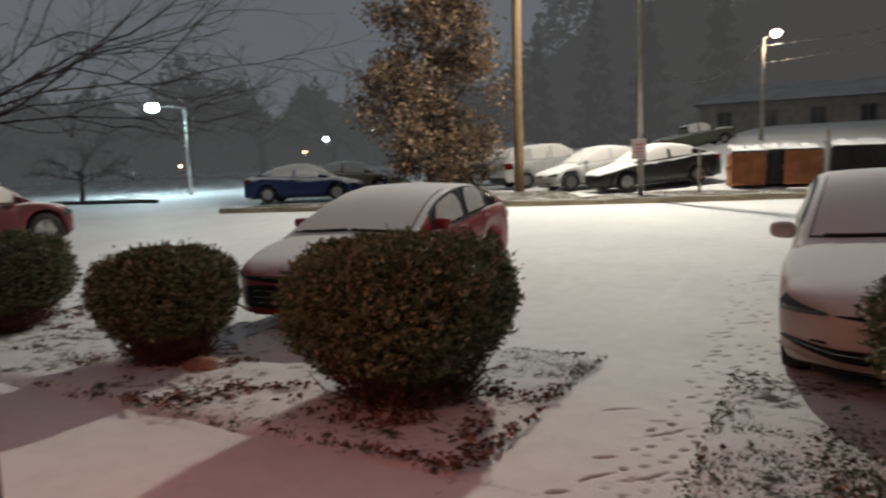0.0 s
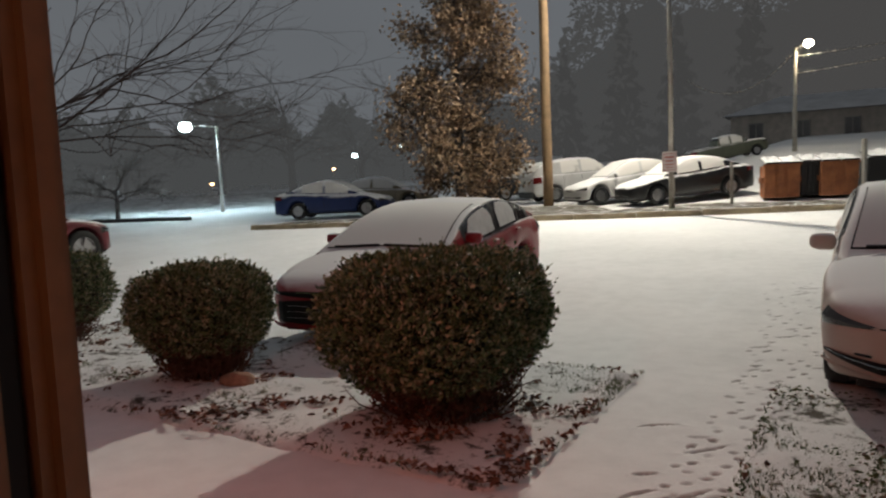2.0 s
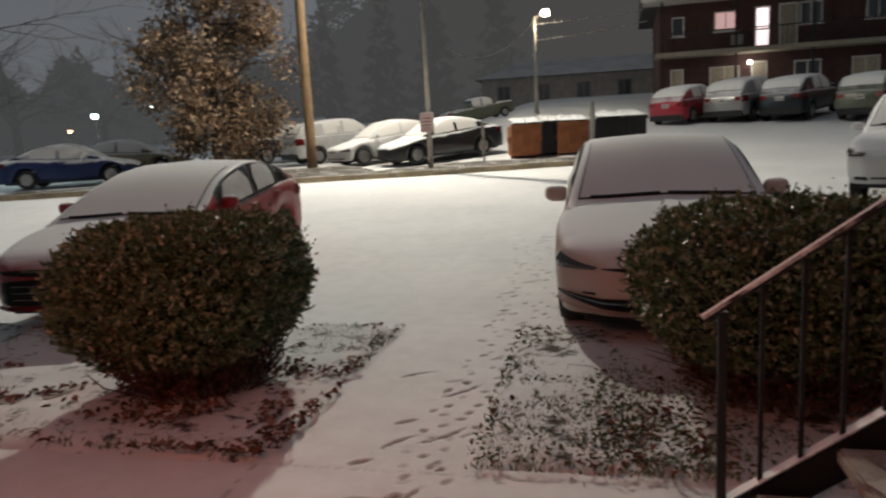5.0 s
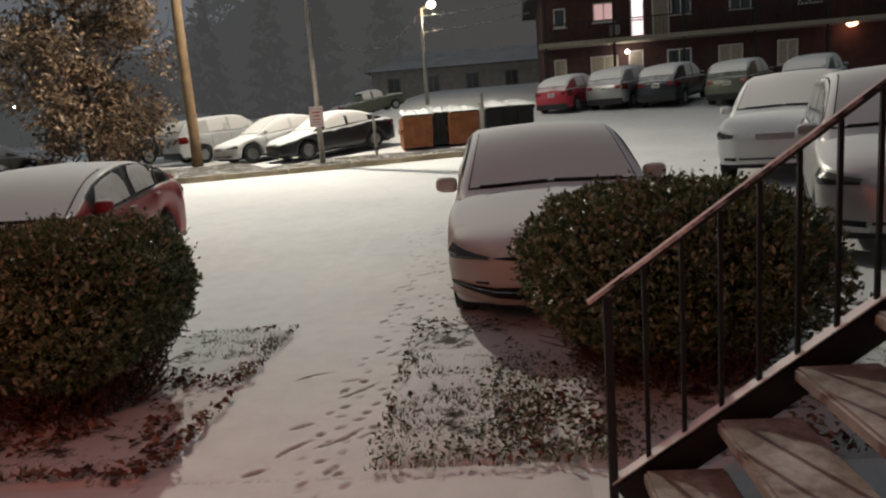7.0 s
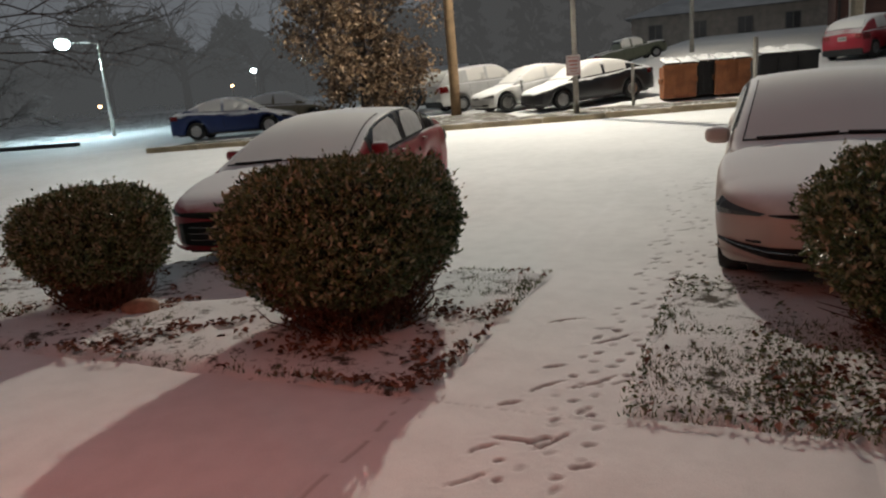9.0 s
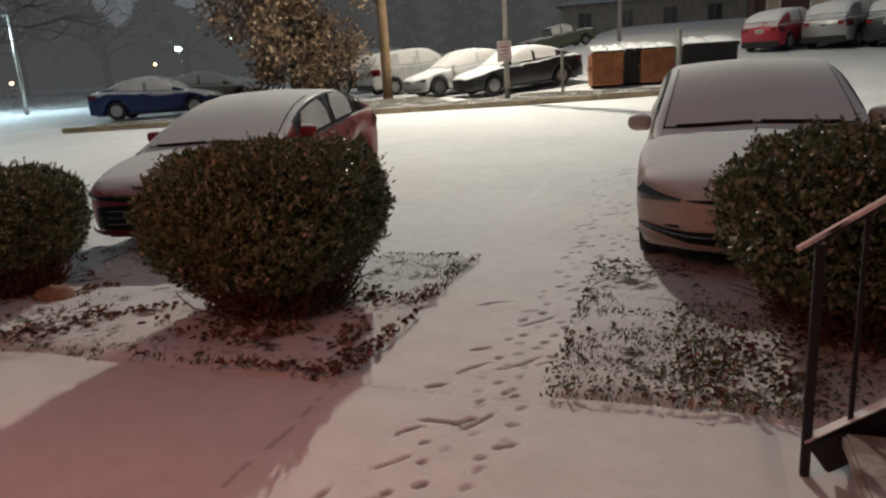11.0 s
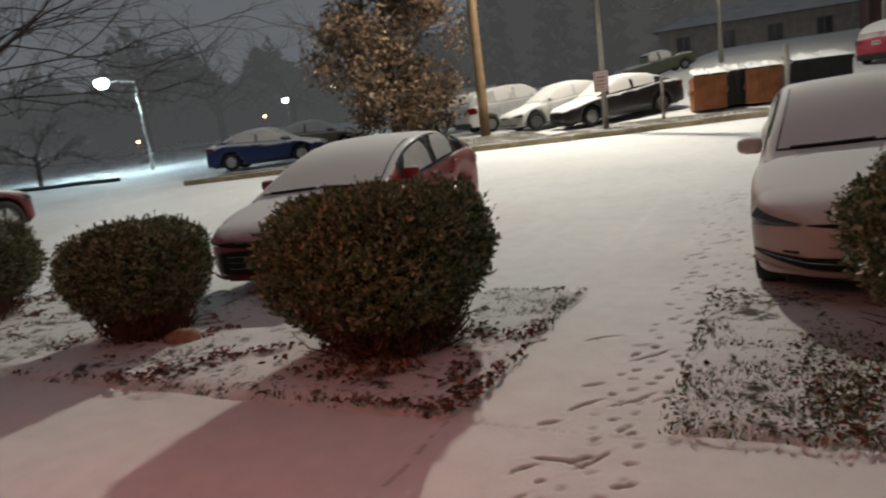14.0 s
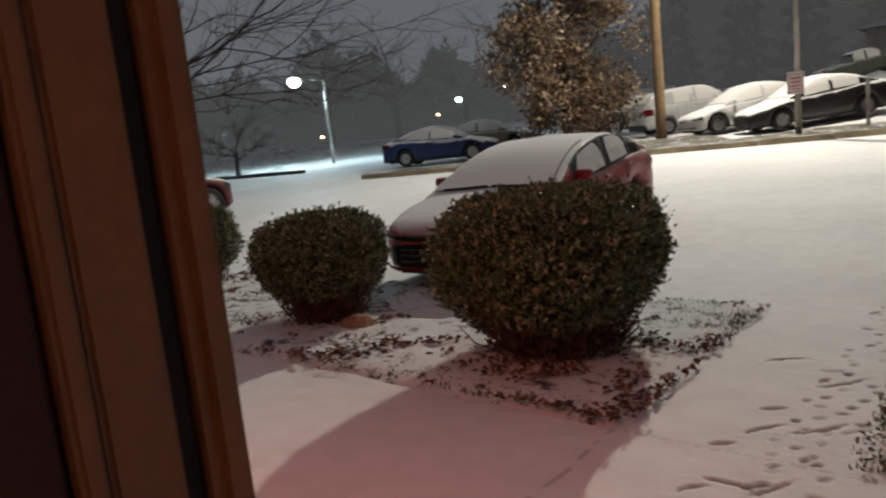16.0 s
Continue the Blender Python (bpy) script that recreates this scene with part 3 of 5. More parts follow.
# ---------------------------------------------------------------- clipped bushes
def bush(x, y, r, top, seed, label, leaves=15000, low=0.21, squash=1.0, lean=0.0):
    rng = np.random.default_rng(seed)
    ob = empty("bush", pose(x, y, 0.0))
    tagged(ob, label, "bush", group="clipped bushes along the walk")
    cz, hz = (top + low) / 2, (top - low) / 2

    def shell(d):
        """Outline radius along directions d: a rounded box, wobbled, narrower below."""
        p = np.where(d[:, 2] > 0, 3.0, 3.8)
        k = (np.abs(d[:, 0]) ** p + np.abs(d[:, 1]) ** p + np.abs(d[:, 2]) ** p) ** (-1 / p)
        w = np.array([1 + 0.09 * noise.noise((a * 2.2 + seed, b * 2.2, c * 2.2)) + 0.06 * noise.noise((a * 6, b * 6 + seed, c * 6)) + 0.045 * noise.noise((a * 15, b * 15 + seed, c * 15)) for a, b, c in d])
        return k * w

    d = rng.normal(0, 1, (leaves, 3))
    d /= np.linalg.norm(d, axis=1)[:, None]
    keep = d[:, 2] > -0.93
    d = d[keep]
    depth = 1 - np.abs(rng.normal(0, 0.10, len(d))) + rng.exponential(0.012, len(d))
    depth *= np.array([1 + 0.05 * noise.noise((a * 11, b * 11, c * 11 + seed)) for a, b, c in d])
    rad = shell(d) * depth
    taper = 1 - 0.2 * np.clip(-d[:, 2] * rad, 0, 1) ** 1.4
    c = np.stack([d[:, 0] * rad * r * taper, d[:, 1] * rad * r * squash * taper, cz + d[:, 2] * rad * hz], 1)
    nrm = d * 0.75 + np.array([0, 0, 0.55])
    h = len(c) * 2 // 3
    v, f = leaf_cloud(rng, c[:h], nrm[:h], 0.043, 0.55, 0.42, 0.25, True)
    v2, f2 = leaf_cloud(rng, c[h:], nrm[h:], 0.036, 0.7, 0.5)
    v, f = np.concatenate([v, v2]), np.concatenate([f, f2 + len(v)])
    crown = from_arrays("crown", v, f, M_LEAF, ob)
    # sprigs standing out of the clipped outline
    sv, sf, tips = [], [], []
    for k in range(420):
        q = rng.normal(0, 1, 3)
        q /= np.linalg.norm(q)
        if q[2] < -0.2:
            continue
        rr = shell(q[None])[0]
        b0 = np.array([q[0] * rr * r * 0.95, q[1] * rr * r * squash * 0.95, cz + q[2] * rr * hz * 0.95])
        dr = q * 0.7 + np.array([0, 0, 0.6]) + rng.normal(0, 0.25, 3)
        dr /= np.linalg.norm(dr)
        ln = rng.uniform(0.03, 0.10)
        for j in range(9):
            tips.append((b0 + dr * ln * (j / 8.0) + rng.normal(0, 0.008, 3), dr))
    tc, tn = np.array([a for a, _ in tips]), np.array([b for _, b in tips])
    v, f = leaf_cloud(rng, tc, tn, 0.03, 0.5, 0.5, 0.25, True)
    from_arrays("sprig", v, f, M_LEAF, ob)["kind"] = "stuff"
    # near-black inner blob: blocks light and paints the shade between leaves
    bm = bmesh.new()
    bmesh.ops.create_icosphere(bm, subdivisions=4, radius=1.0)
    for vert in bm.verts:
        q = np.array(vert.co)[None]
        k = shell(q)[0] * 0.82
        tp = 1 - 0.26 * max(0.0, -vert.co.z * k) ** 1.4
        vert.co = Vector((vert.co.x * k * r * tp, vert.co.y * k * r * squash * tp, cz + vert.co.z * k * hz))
    part("shade_core", bm, M_SHADE_CORE, ob, smooth=True)
    # stems fanning up from the ground
    bm = bmesh.new()
    for k in range(300):
        a, s = rng.uniform(0, math.tau), rng.uniform(0.02, 0.55) * r
        e = min(0.94 * r, s + rng.uniform(0.05, 0.6) * r)
        p0 = (math.cos(a) * s, math.sin(a) * s * squash, 0.0)
        p2 = (math.cos(a) * e, math.sin(a) * e * squash, low + rng.uniform(-0.04, 0.28))
        p1 = ((p0[0] + p2[0]) * 0.48 + rng.normal(0, 0.05), (p0[1] + p2[1]) * 0.48 + rng.normal(0, 0.05), rng.uniform(0.1, 0.2))
        tube(bm, (p0, p1, p2), (0.006, 0.005, 0.002), 4, False)
    part("stem", bm, M_TWIG, ob)["kind"] = "stuff"
    # sparse browned foliage under the clipped mass
    n = leaves // 4
    a, q = rng.uniform(0, math.tau, n), np.sqrt(rng.uniform(0.1, 1.0, n))
    zz = 0.03 + (low + 0.22) * rng.random(n) ** 0.8
    q *= r * (0.66 + 0.26 * zz / (low + 0.22))
    c = np.stack([np.cos(a) * q, np.sin(a) * q * squash, zz], 1)
    v, f = leaf_cloud(rng, c, rng.normal(0, 1, (n, 3)), 0.032, 0.6, 0.45)
    from_arrays("skirt", v, f, M_DEAD_LEAF, ob, "sparse reddish-brown twigs and dead leaves")["kind"] = "stuff"
    return ob


# near-black colour stands for the shade inside a bush
M_SHADE_CORE = surface("inner_shade", (0.012, 0.014, 0.006), 0.9, scale=14, grain=70, vary=0.6, relief=0.8, dist=0.03)
bush(-2.585, 4.13, 0.685, 1.115, 31, "large clipped boxwood bush with green-brown leaves", 36000, squash=1.14)
bush(-4.97, 4.10, 0.535, 0.965, 32, "small rounded clipped evergreen bush beside the walk", 22000)
bush(-7.7, 4.25, 0.66, 1.02, 33, "rounded dark evergreen bush by the snowy bed", 20000)
bush(0.985, 4.30, 0.815, 1.085, 34, "large clipped evergreen bush behind the stair railing", 36000)


# ---------------------------------------------------------------- vehicles
CAR_SHAPES = {
    # roof: knots of (place along the car from nose 0 to tail 1, height); belt: top of the lower body; base widths in metres
    "sedan": dict(L=4.5, W=1.78, belt=[(0, 0.56), (0.03, 0.68), (0.10, 0.76), (0.27, 0.90), (0.5, 0.95), (0.80, 1.02), (0.95, 1.00), (1, 0.86)],
                  roof=[(0.24, 0.86), (0.43, 1.36), (0.52, 1.45), (0.62, 1.44), (0.74, 1.32), (0.90, 1.00)], doors=(0.37, 0.555, 0.74), wheels=(0.19, 0.79)),
    "low_sedan": dict(L=4.5, W=1.78, belt=[(0, 0.54), (0.03, 0.66), (0.10, 0.75), (0.27, 0.88), (0.5, 0.94), (0.80, 1.03), (0.95, 1.01), (1, 0.86)],
                      roof=[(0.22, 0.84), (0.41, 1.205), (0.56, 1.335), (0.68, 1.345), (0.81, 1.235), (0.94, 1.01)], doors=(0.40, 0.585, 0.765), wheels=(0.19, 0.79)),
    "tall_sedan": dict(L=4.5, W=1.78, belt=[(0, 0.56), (0.03, 0.68), (0.10, 0.77), (0.27, 0.90), (0.5, 0.95), (0.80, 1.02), (0.95, 1.00), (1, 0.86)],
                       roof=[(0.24, 0.86), (0.42, 1.31), (0.52, 1.405), (0.62, 1.40), (0.74, 1.29), (0.90, 1.00)], doors=(0.37, 0.555, 0.74), wheels=(0.19, 0.79)),
    "suv": dict(L=4.55, W=1.86, belt=[(0, 0.70), (0.03, 0.86), (0.10, 0.97), (0.25, 1.06), (0.5, 1.10), (0.8, 1.14), (0.97, 1.12), (1, 1.0)],
                roof=[(0.22, 1.02), (0.38, 1.58), (0.48, 1.68), (0.75, 1.67), (0.90, 1.58), (0.985, 1.14)], doors=(0.34, 0.53, 0.71), wheels=(0.18, 0.80)),
    "hatch": dict(L=4.0, W=1.74, belt=[(0, 0.58), (0.03, 0.74), (0.10, 0.84), (0.25, 0.95), (0.5, 0.99), (0.8, 1.03), (0.97, 1.02), (1, 0.9)],
                  roof=[(0.21, 0.90), (0.40, 1.43), (0.50, 1.51), (0.75, 1.49), (0.90, 1.36), (0.985, 1.03)], doors=(0.35, 0.56, 0.76), wheels=(0.18, 0.81)),
    "pickup": dict(L=5.5, W=1.9, belt=[(0, 0.80), (0.03, 0.98), (0.10, 1.08), (0.25, 1.13), (0.5, 1.16), (0.64, 1.18), (0.97, 1.18), (1, 1.12)],
                   roof=[(0.26, 1.10), (0.36, 1.66), (0.43, 1.78), (0.56, 1.78), (0.61, 1.70), (0.645, 1.18)], doors=(0.36, 0.48, 0.60), wheels=(0.18, 0.78)),
}


def smooth_knots(knots, v):
    if v <= knots[0][0]:
        return knots[0][1]
    for i, ((a, za), (b, zb)) in enumerate(zip(knots, knots[1:])):
        if v <= b:
            k = (v - a) / (b - a)
            m0 = (zb - knots[i - 1][1]) / (b - knots[i - 1][0]) if i > 0 else (zb - za) / (b - a)
            m1 = (knots[i + 2][1] - za) / (knots[i + 2][0] - a) if i + 2 < len(knots) else (zb - za) / (b - a)
            h = b - a
            return (2 * k ** 3 - 3 * k ** 2 + 1) * za + (k ** 3 - 2 * k ** 2 + k) * h * m0 + (3 * k ** 2 - 2 * k ** 3) * zb + (k ** 3 - k ** 2) * h * m1
    return knots[-1][1]


def loft(rings):
    bm = bmesh.new()
    vs = [[bm.verts.new(p) for p in r] for r in rings]
    for a, b in zip(vs, vs[1:]):
        for i in range(len(a) - 1):
            bm.faces.new((a[i], a[i + 1], b[i + 1], b[i]))
    return bm


def car(name, shape, at, heading, paint_mat, label, group="parked cars", scale=1.0, tyre=0.32, far=False, category="car", glow_tail=False):
    """heading: degrees; 0 has the nose towards -y. Nose at -y in the car's own axes."""
    S = CAR_SHAPES[shape]
    L, W = S["L"], S["W"]
    saloon = shape.endswith("sedan")
    x, y = at
    top = empty(name, pose(x, y, ground_z(x, y), 0, 0, heading) @ Matrix.Diagonal((scale, scale, scale, 1)))
    # the car follows the slope of the ground
    d = Vector((math.sin(math.radians(heading)), -math.cos(math.radians(heading))))
    gf, gr = ground_z(x + d.x * 1.3, y + d.y * 1.3), ground_z(x - d.x * 1.3, y - d.y * 1.3)
    top.matrix_basis = pose(x, y, (gf + gr) / 2, math.degrees(math.atan2(gr - gf, 2.6)), 0, heading) @ Matrix.Diagonal((scale, scale, scale, 1))
    tagged(top, label, category, group=group)
    sill = 0.22 if saloon or shape == "hatch" else 0.30
    r_arch = tyre + 0.055
    wy = [(-L / 2 + L * k) for k in S["wheels"]]
    n = 46 if far else 96

    def half(k):
        """Half width along the car."""
        nose = max(0.0, 1 - k / 0.11)
        tail = max(0.0, (k - 0.91) / 0.09)
        return W / 2 * (1 - 0.40 * nose ** 2.6 - 0.15 * tail ** 2.2)

    def yy(k):
        return -L / 2 + L * k

    def belt(k):
        return smooth_knots(S["belt"], k)

    rings = []
    for i in range(n + 1):
        k = i / n
        k = k * k * (3 - 2 * k) * 0.25 + k * 0.75
        w, z1, yk = half(k), belt(k), yy(k)
        z0 = sill + 0.03 * max(0, 1 - k / 0.05)
        for c in wy:
            dd = abs(yk - c)
            if dd < r_arch:
                z0 = max(z0, tyre + math.sqrt(r_arch ** 2 - dd ** 2))
        hgt = max(z1 - z0, 0.04)
        ring = [(w * 0.80, z0), (w * 0.95, z0 + 0.015), (w * 0.985, z0 + hgt * 0.22), (w, z0 + hgt * 0.52), (w * 0.985, z0 + hgt * 0.72),
                (w * 0.962, z0 + hgt * 0.86), (w * 0.91, z0 + hgt * 0.955), (w * 0.80, z1 + 0.004), (w * 0.5, z1 + 0.028), (0.0, z1 + 0.04)]
        full = [(-a, yk, b) for a, b in ring] + [(a, yk, b) for a, b in reversed(ring[:-1])]
        rings.append(full)
    bm = loft(rings)
    bm.verts.ensure_lookup_table()
    m = len(rings[0])
    bm.faces.new([bm.verts[i] for i in range(m)])
    bm.faces.new([bm.verts[n * m + i] for i in reversed(range(m))])
    bmesh.ops.recalc_face_normals(bm, faces=bm.faces)
    body = part("body", bm, paint_mat, top, smooth=True)
    # underside
    part("underbody", boxed((-W * 0.40, -L * 0.46, sill - 0.06), (W * 0.40, L * 0.46, sill + 0.16), 0.04), M_DARK, top)
    # cabin
    ka, kb = S["roof"][0][0], S["roof"][-1][0]
    nc = 22 if far else 44
    tilt = 0.30 if saloon or shape == "hatch" else 0.22

    def cabin_ring(k, out=0.0):
        zr, zb = smooth_knots(S["roof"], k), belt(k) - 0.03
        zr = max(zr, zb + 0.02)
        h = zr - zb
        wb = half(k) * 0.93
        wt = max(wb - tilt * h * 1.05, wb * 0.6)
        endk = min((k - ka) / 0.07, (kb - k) / 0.07, 1.0)
        wb *= 0.90 + 0.10 * endk
        pts = [(wb + out, zb), (wb + (wt - wb) * 0.38 + out, zb + h * 0.42), (wb + (wt - wb) * 0.78 + out, zb + h * 0.80), (wt - 0.01 + out * 0.7, zb + h * 0.90),
               (wt * 0.90, zb + h * 0.965 + out), (wt * 0.6, zr + out), (0.0, zr + 0.018 + out)]
        return pts

    rings = []
    for i in range(nc + 1):
        k = ka + (kb - ka) * i / nc
        p = cabin_ring(k)
        rings.append([(-a, yy(k), b) for a, b in p] + [(a, yy(k), b) for a, b in reversed(p[:-1])])
    bm = loft(rings)
    bmesh.ops.recalc_face_normals(bm, faces=bm.faces)
    cabin = part("cabin", bm, paint_mat, top, smooth=True)

    def pane(nm, k0, k1, side, slices=8, f0=0.06, f1=0.93, mat=None, out=0.006):
        """A side window between two places along the car."""
        rr = []
        for i in range(slices + 1):
            k = k0 + (k1 - k0) * i / slices
            p = cabin_ring(k, out)
            q = []
            top_f = f1
            if mat is M_FROST:
                e = min(i, slices - i) / slices * 2
                top_f = f1 * (0.55 + 0.45 * min(1.0, e * 3)) + 0.05 * noise.noise((k * 30, side, 0.4))
            for f in (f0, f0 + (top_f - f0) * 0.4, f0 + (top_f - f0) * 0.75, top_f):
                f *= 2.9
                j = min(int(f), 2)
                t = f - j
                q.append((side * (p[j][0] + (p[j + 1][0] - p[j][0]) * t), yy(k), p[j][1] + (p[j + 1][1] - p[j][1]) * t))
            rr.append(q)
        b2 = loft(rr)
        bmesh.ops.recalc_face_normals(b2, faces=b2.faces)
        b2.faces.ensure_lookup_table()
        if b2.faces[0].normal.x * side < 0:
            bmesh.ops.reverse_faces(b2, faces=b2.faces)
        return part(nm, b2, mat or (M_GLASS_SNOWY if far else M_GLASS_BARE if saloon else M_GLASS), cabin, smooth=True)

    d0, d1, d2 = S["doors"]
    for side in (-1, 1):
        # black surround of the side glass
        if far:
            pane("side_window", d0 - 0.03, d1 - 0.012, side, 4)
            pane("side_window", d1 + 0.012, d2 + 0.01, side, 4)
            continue
        rr = []
        k1 = d2 + 0.012 if shape in ("pickup",) else min(d2 + 0.125, kb - 0.075)
        for i in range(17):
            k = d0 - 0.055 + (k1 - d0 + 0.055) * i / 16
            p = cabin_ring(k, 0.003)
            rr.append([(side * a, yy(k), b) for a, b in p[:4]])
        b2 = loft(rr)
        b2.normal_update()
        b2.faces.ensure_lookup_table()
        if b2.faces[8].normal.x * side < 0:
            bmesh.ops.reverse_faces(b2, faces=b2.faces)
        part("window_surround", b2, M_TRIM_BLACK, cabin, smooth=True)
        pane("side_window", d0 - 0.035, d1 - 0.012, side)
        pane("side_window", d1 + 0.012, d2 - 0.012, side)
        if saloon:
            pane("snow_film", d0 - 0.02, d1 - 0.022, side, 12, 0.07, 0.80, M_FROST, 0.012)
            pane("snow_film", d1 + 0.018, d2 - 0.022, side, 12, 0.07, 0.84, M_FROST, 0.012)
        if shape not in ("pickup",):
            pane("quarter_window", d2 + 0.012, min(d2 + 0.10, kb - 0.10), side, 5)

    def screen(nm, k0, k1):
        for grow_, off, wf, mat_ in ((0.003, 0.004, 1.0, M_DARK_BARE), (0.0, 0.011, 0.982, None)):
          rr = []
          for i in range(13):
            k = k0 - grow_ + (k1 - k0 + 2 * grow_) * i / 12
            p = cabin_ring(k, off)
            w1 = p[4][0] * wf
            rr.append([(-w1, yy(k), p[4][1]), (-p[5][0], yy(k), p[5][1]), (0, yy(k), p[6][1]), (p[5][0], yy(k), p[5][1]), (w1, yy(k), p[4][1])])
          b2 = loft(rr)
          bmesh.ops.recalc_face_normals(b2, faces=b2.faces)
          b2.faces.ensure_lookup_table()
          if b2.faces[0].normal.z < 0:
              bmesh.ops.reverse_faces(b2, faces=b2.faces)
          part(nm if mat_ is None else nm + "_seal", b2, mat_ or M_GLASS, cabin, smooth=True)

    kroof = S["roof"][2][0]
    screen("windscreen", ka + 0.035, kroof - 0.04)
    screen("rear_window", S["roof"][-2][0] - 0.02, kb - 0.025)
    # wheels
    for c in wy:
        for side in (-1, 1):
            cx = side * (W / 2 - 0.115)
            bm = bmesh.new()
            prof = ((0.09, tyre * 0.62), (0.105, tyre * 0.80), (0.095, tyre * 0.95), (0.05, tyre), (-0.05, tyre), (-0.095, tyre * 0.95), (-0.105, tyre * 0.8), (-0.09, tyre * 0.62))
            ns = 20 if far else 32
            rg = [[bm.verts.new((cx + side * a, c + math.cos(q * math.tau / ns) * r, tyre + math.sin(q * math.tau / ns) * r)) for a, r in prof] for q in range(ns)]
            for q in range(ns):
                for j in range(len(prof) - 1):
                    bm.faces.new((rg[q][j], rg[q][j + 1], rg[(q + 1) % ns][j + 1], rg[(q + 1) % ns][j]))
            bmesh.ops.recalc_face_normals(bm, faces=bm.faces)
            wheel = part("tyre", bm, M_TYRE, top, smooth=True)
            bm = bmesh.new()
            for s in range(5):
                a = s * math.tau / 5 + 0.3
                mm = Matrix.Translation((cx + side * 0.07, c, tyre)) @ Matrix.Rotation(a, 4, "X")
                box(bm, (-0.012, -0.035, 0.02), (0.022, 0.035, tyre * 0.66), 0.008, mm)
            nr = 24
            ro = [[bm.verts.new((cx + side * o, c + math.cos(q * math.tau / nr) * rr_, tyre + math.sin(q * math.tau / nr) * rr_)) for o, rr_ in ((0.085, tyre * 0.66), (0.095, tyre * 0.62), (0.03, tyre * 0.57), (0.02, 0.02))] for q in range(nr)]
            for q in range(nr):
                for j in range(3):
                    bm.faces.new((ro[q][j], ro[q][j + 1], ro[(q + 1) % nr][j + 1], ro[(q + 1) % nr][j]))
            part("rim", bm, M_RIM, wheel)
    # lamps, grille, bumper openings, plate, mirrors, wipers
    zn = belt(0.03)

    def patch(nm, k0, k1, z0, z1, side, mat, out=0.012):
        """A lamp or trim laid on the flank round a corner of the body; side 0 spans the full width."""
        rr = []
        for i in range(9):
            k = k0 + (k1 - k0) * i / 8
            w = half(k) + out
            f = i / 8
            za, zb2 = (z0 + 0.03 * (1 - f), z1 - 0.02 + 0.075 * f) if nm == "headlight" else (z0, z1)
            rr.append([(side * w * 0.985, yy(k), za), (side * w, yy(k), (za + zb2) / 2), (side * w * 0.95, yy(k), zb2)])
        b2 = loft(rr)
        b2.faces.ensure_lookup_table()
        if b2.faces[0].normal.x * side < 0:
            bmesh.ops.reverse_faces(b2, faces=b2.faces)
        bmesh.ops.solidify(b2, geom=b2.faces[:], thickness=0.02)
        return part(nm, b2, mat, body, smooth=False)

    wn_ = half(0.0)
    for side in (-1, 1):
        patch("headlight", 0.006, 0.075 if saloon else 0.088, zn - (0.125 if saloon else 0.15), zn - (0.06 if saloon else 0.05), side, M_LENS)
        tz = belt(0.97)
        patch("tail_light", 0.925, 0.998, tz - (0.20 if saloon else 0.30), tz - 0.04, side, M_TAIL)
        part("tail_light_inner", boxed((side * half(1) * 0.78 - 0.12, L / 2 - 0.04, tz - 0.24), (side * half(1) * 0.78 + 0.12, L / 2 + 0.012, tz - 0.09), 0.015), M_TAIL, body)
        # mirror: stalk and housing
        km = d0 - 0.045
        zb = belt(km)
        bm = bmesh.new()
        bmesh.ops.create_uvsphere(bm, u_segments=14, v_segments=9, radius=1.0)
        for v in bm.verts:
            e = Vector((abs(v.co.x) ** 0.7 * (1 if v.co.x > 0 else -1), v.co.y, abs(v.co.z) ** 0.7 * (1 if v.co.z > 0 else -1)))
            v.co = Vector((side * (W / 2 + 0.03) + e.x * 0.10, yy(km) + e.y * 0.06, zb + 0.06 + e.z * 0.068))
        box(bm, (side * W / 2 - 0.08, yy(km) - 0.02, zb - 0.01), (side * W / 2 + 0.05, yy(km) + 0.03, zb + 0.03), 0.01)
        part("wing_mirror", bm, paint_mat, body, smooth=True)
        for kk in (d1 - 0.035, d2 - 0.03):
            w = half(kk)
            part("door_handle", boxed((side * w * 0.965 - 0.02, yy(kk) - 0.09, belt(kk) - 0.13), (side * w * 0.965 + 0.035, yy(kk) + 0.09, belt(kk) - 0.10), 0.012), paint_mat, body)
        for kk in (d0 - 0.05, d1, d2):
            w, z0, hg = half(kk) + 0.002, sill, belt(kk) - sill
            rr = [[(side * w * a, yy(kk) - 0.005, z0 + hg * b), (side * w * a, yy(kk) + 0.005, z0 + hg * b)] for a, b in ((0.985, 0.22), (1.0, 0.52), (0.985, 0.72), (0.962, 0.86))]
            part("door_gap", loft(rr), M_SEAL, body)
    if far or not saloon:
        bm = bmesh.new()
        for j in range(3):
            box(bm, (-wn_ * 0.50, -L / 2 - 0.014, zn - 0.15 + j * 0.035), (wn_ * 0.50, -L / 2 + 0.05, zn - 0.132 + j * 0.035), 0.006)
        part("grille", bm, M_CHROME if not saloon else M_DARK, body)
        for side in (-1, 1):
            patch("bumper_corner_intake", 0.0, 0.03, sill + 0.08, sill + 0.15, side, M_TRIM_BLACK, 0.006)
        part("bumper_intake", boxed((-wn_ * 0.98, -L / 2 - 0.010, sill + 0.075), (wn_ * 0.98, -L / 2 + 0.04, sill + 0.155), 0.03), M_DARK, body)
        part("bumper_lip", boxed((-wn_ * 0.98, -L / 2 - 0.022, sill + 0.035), (wn_ * 0.98, -L / 2 + 0.05, sill + 0.068), 0.012), paint_mat, body)

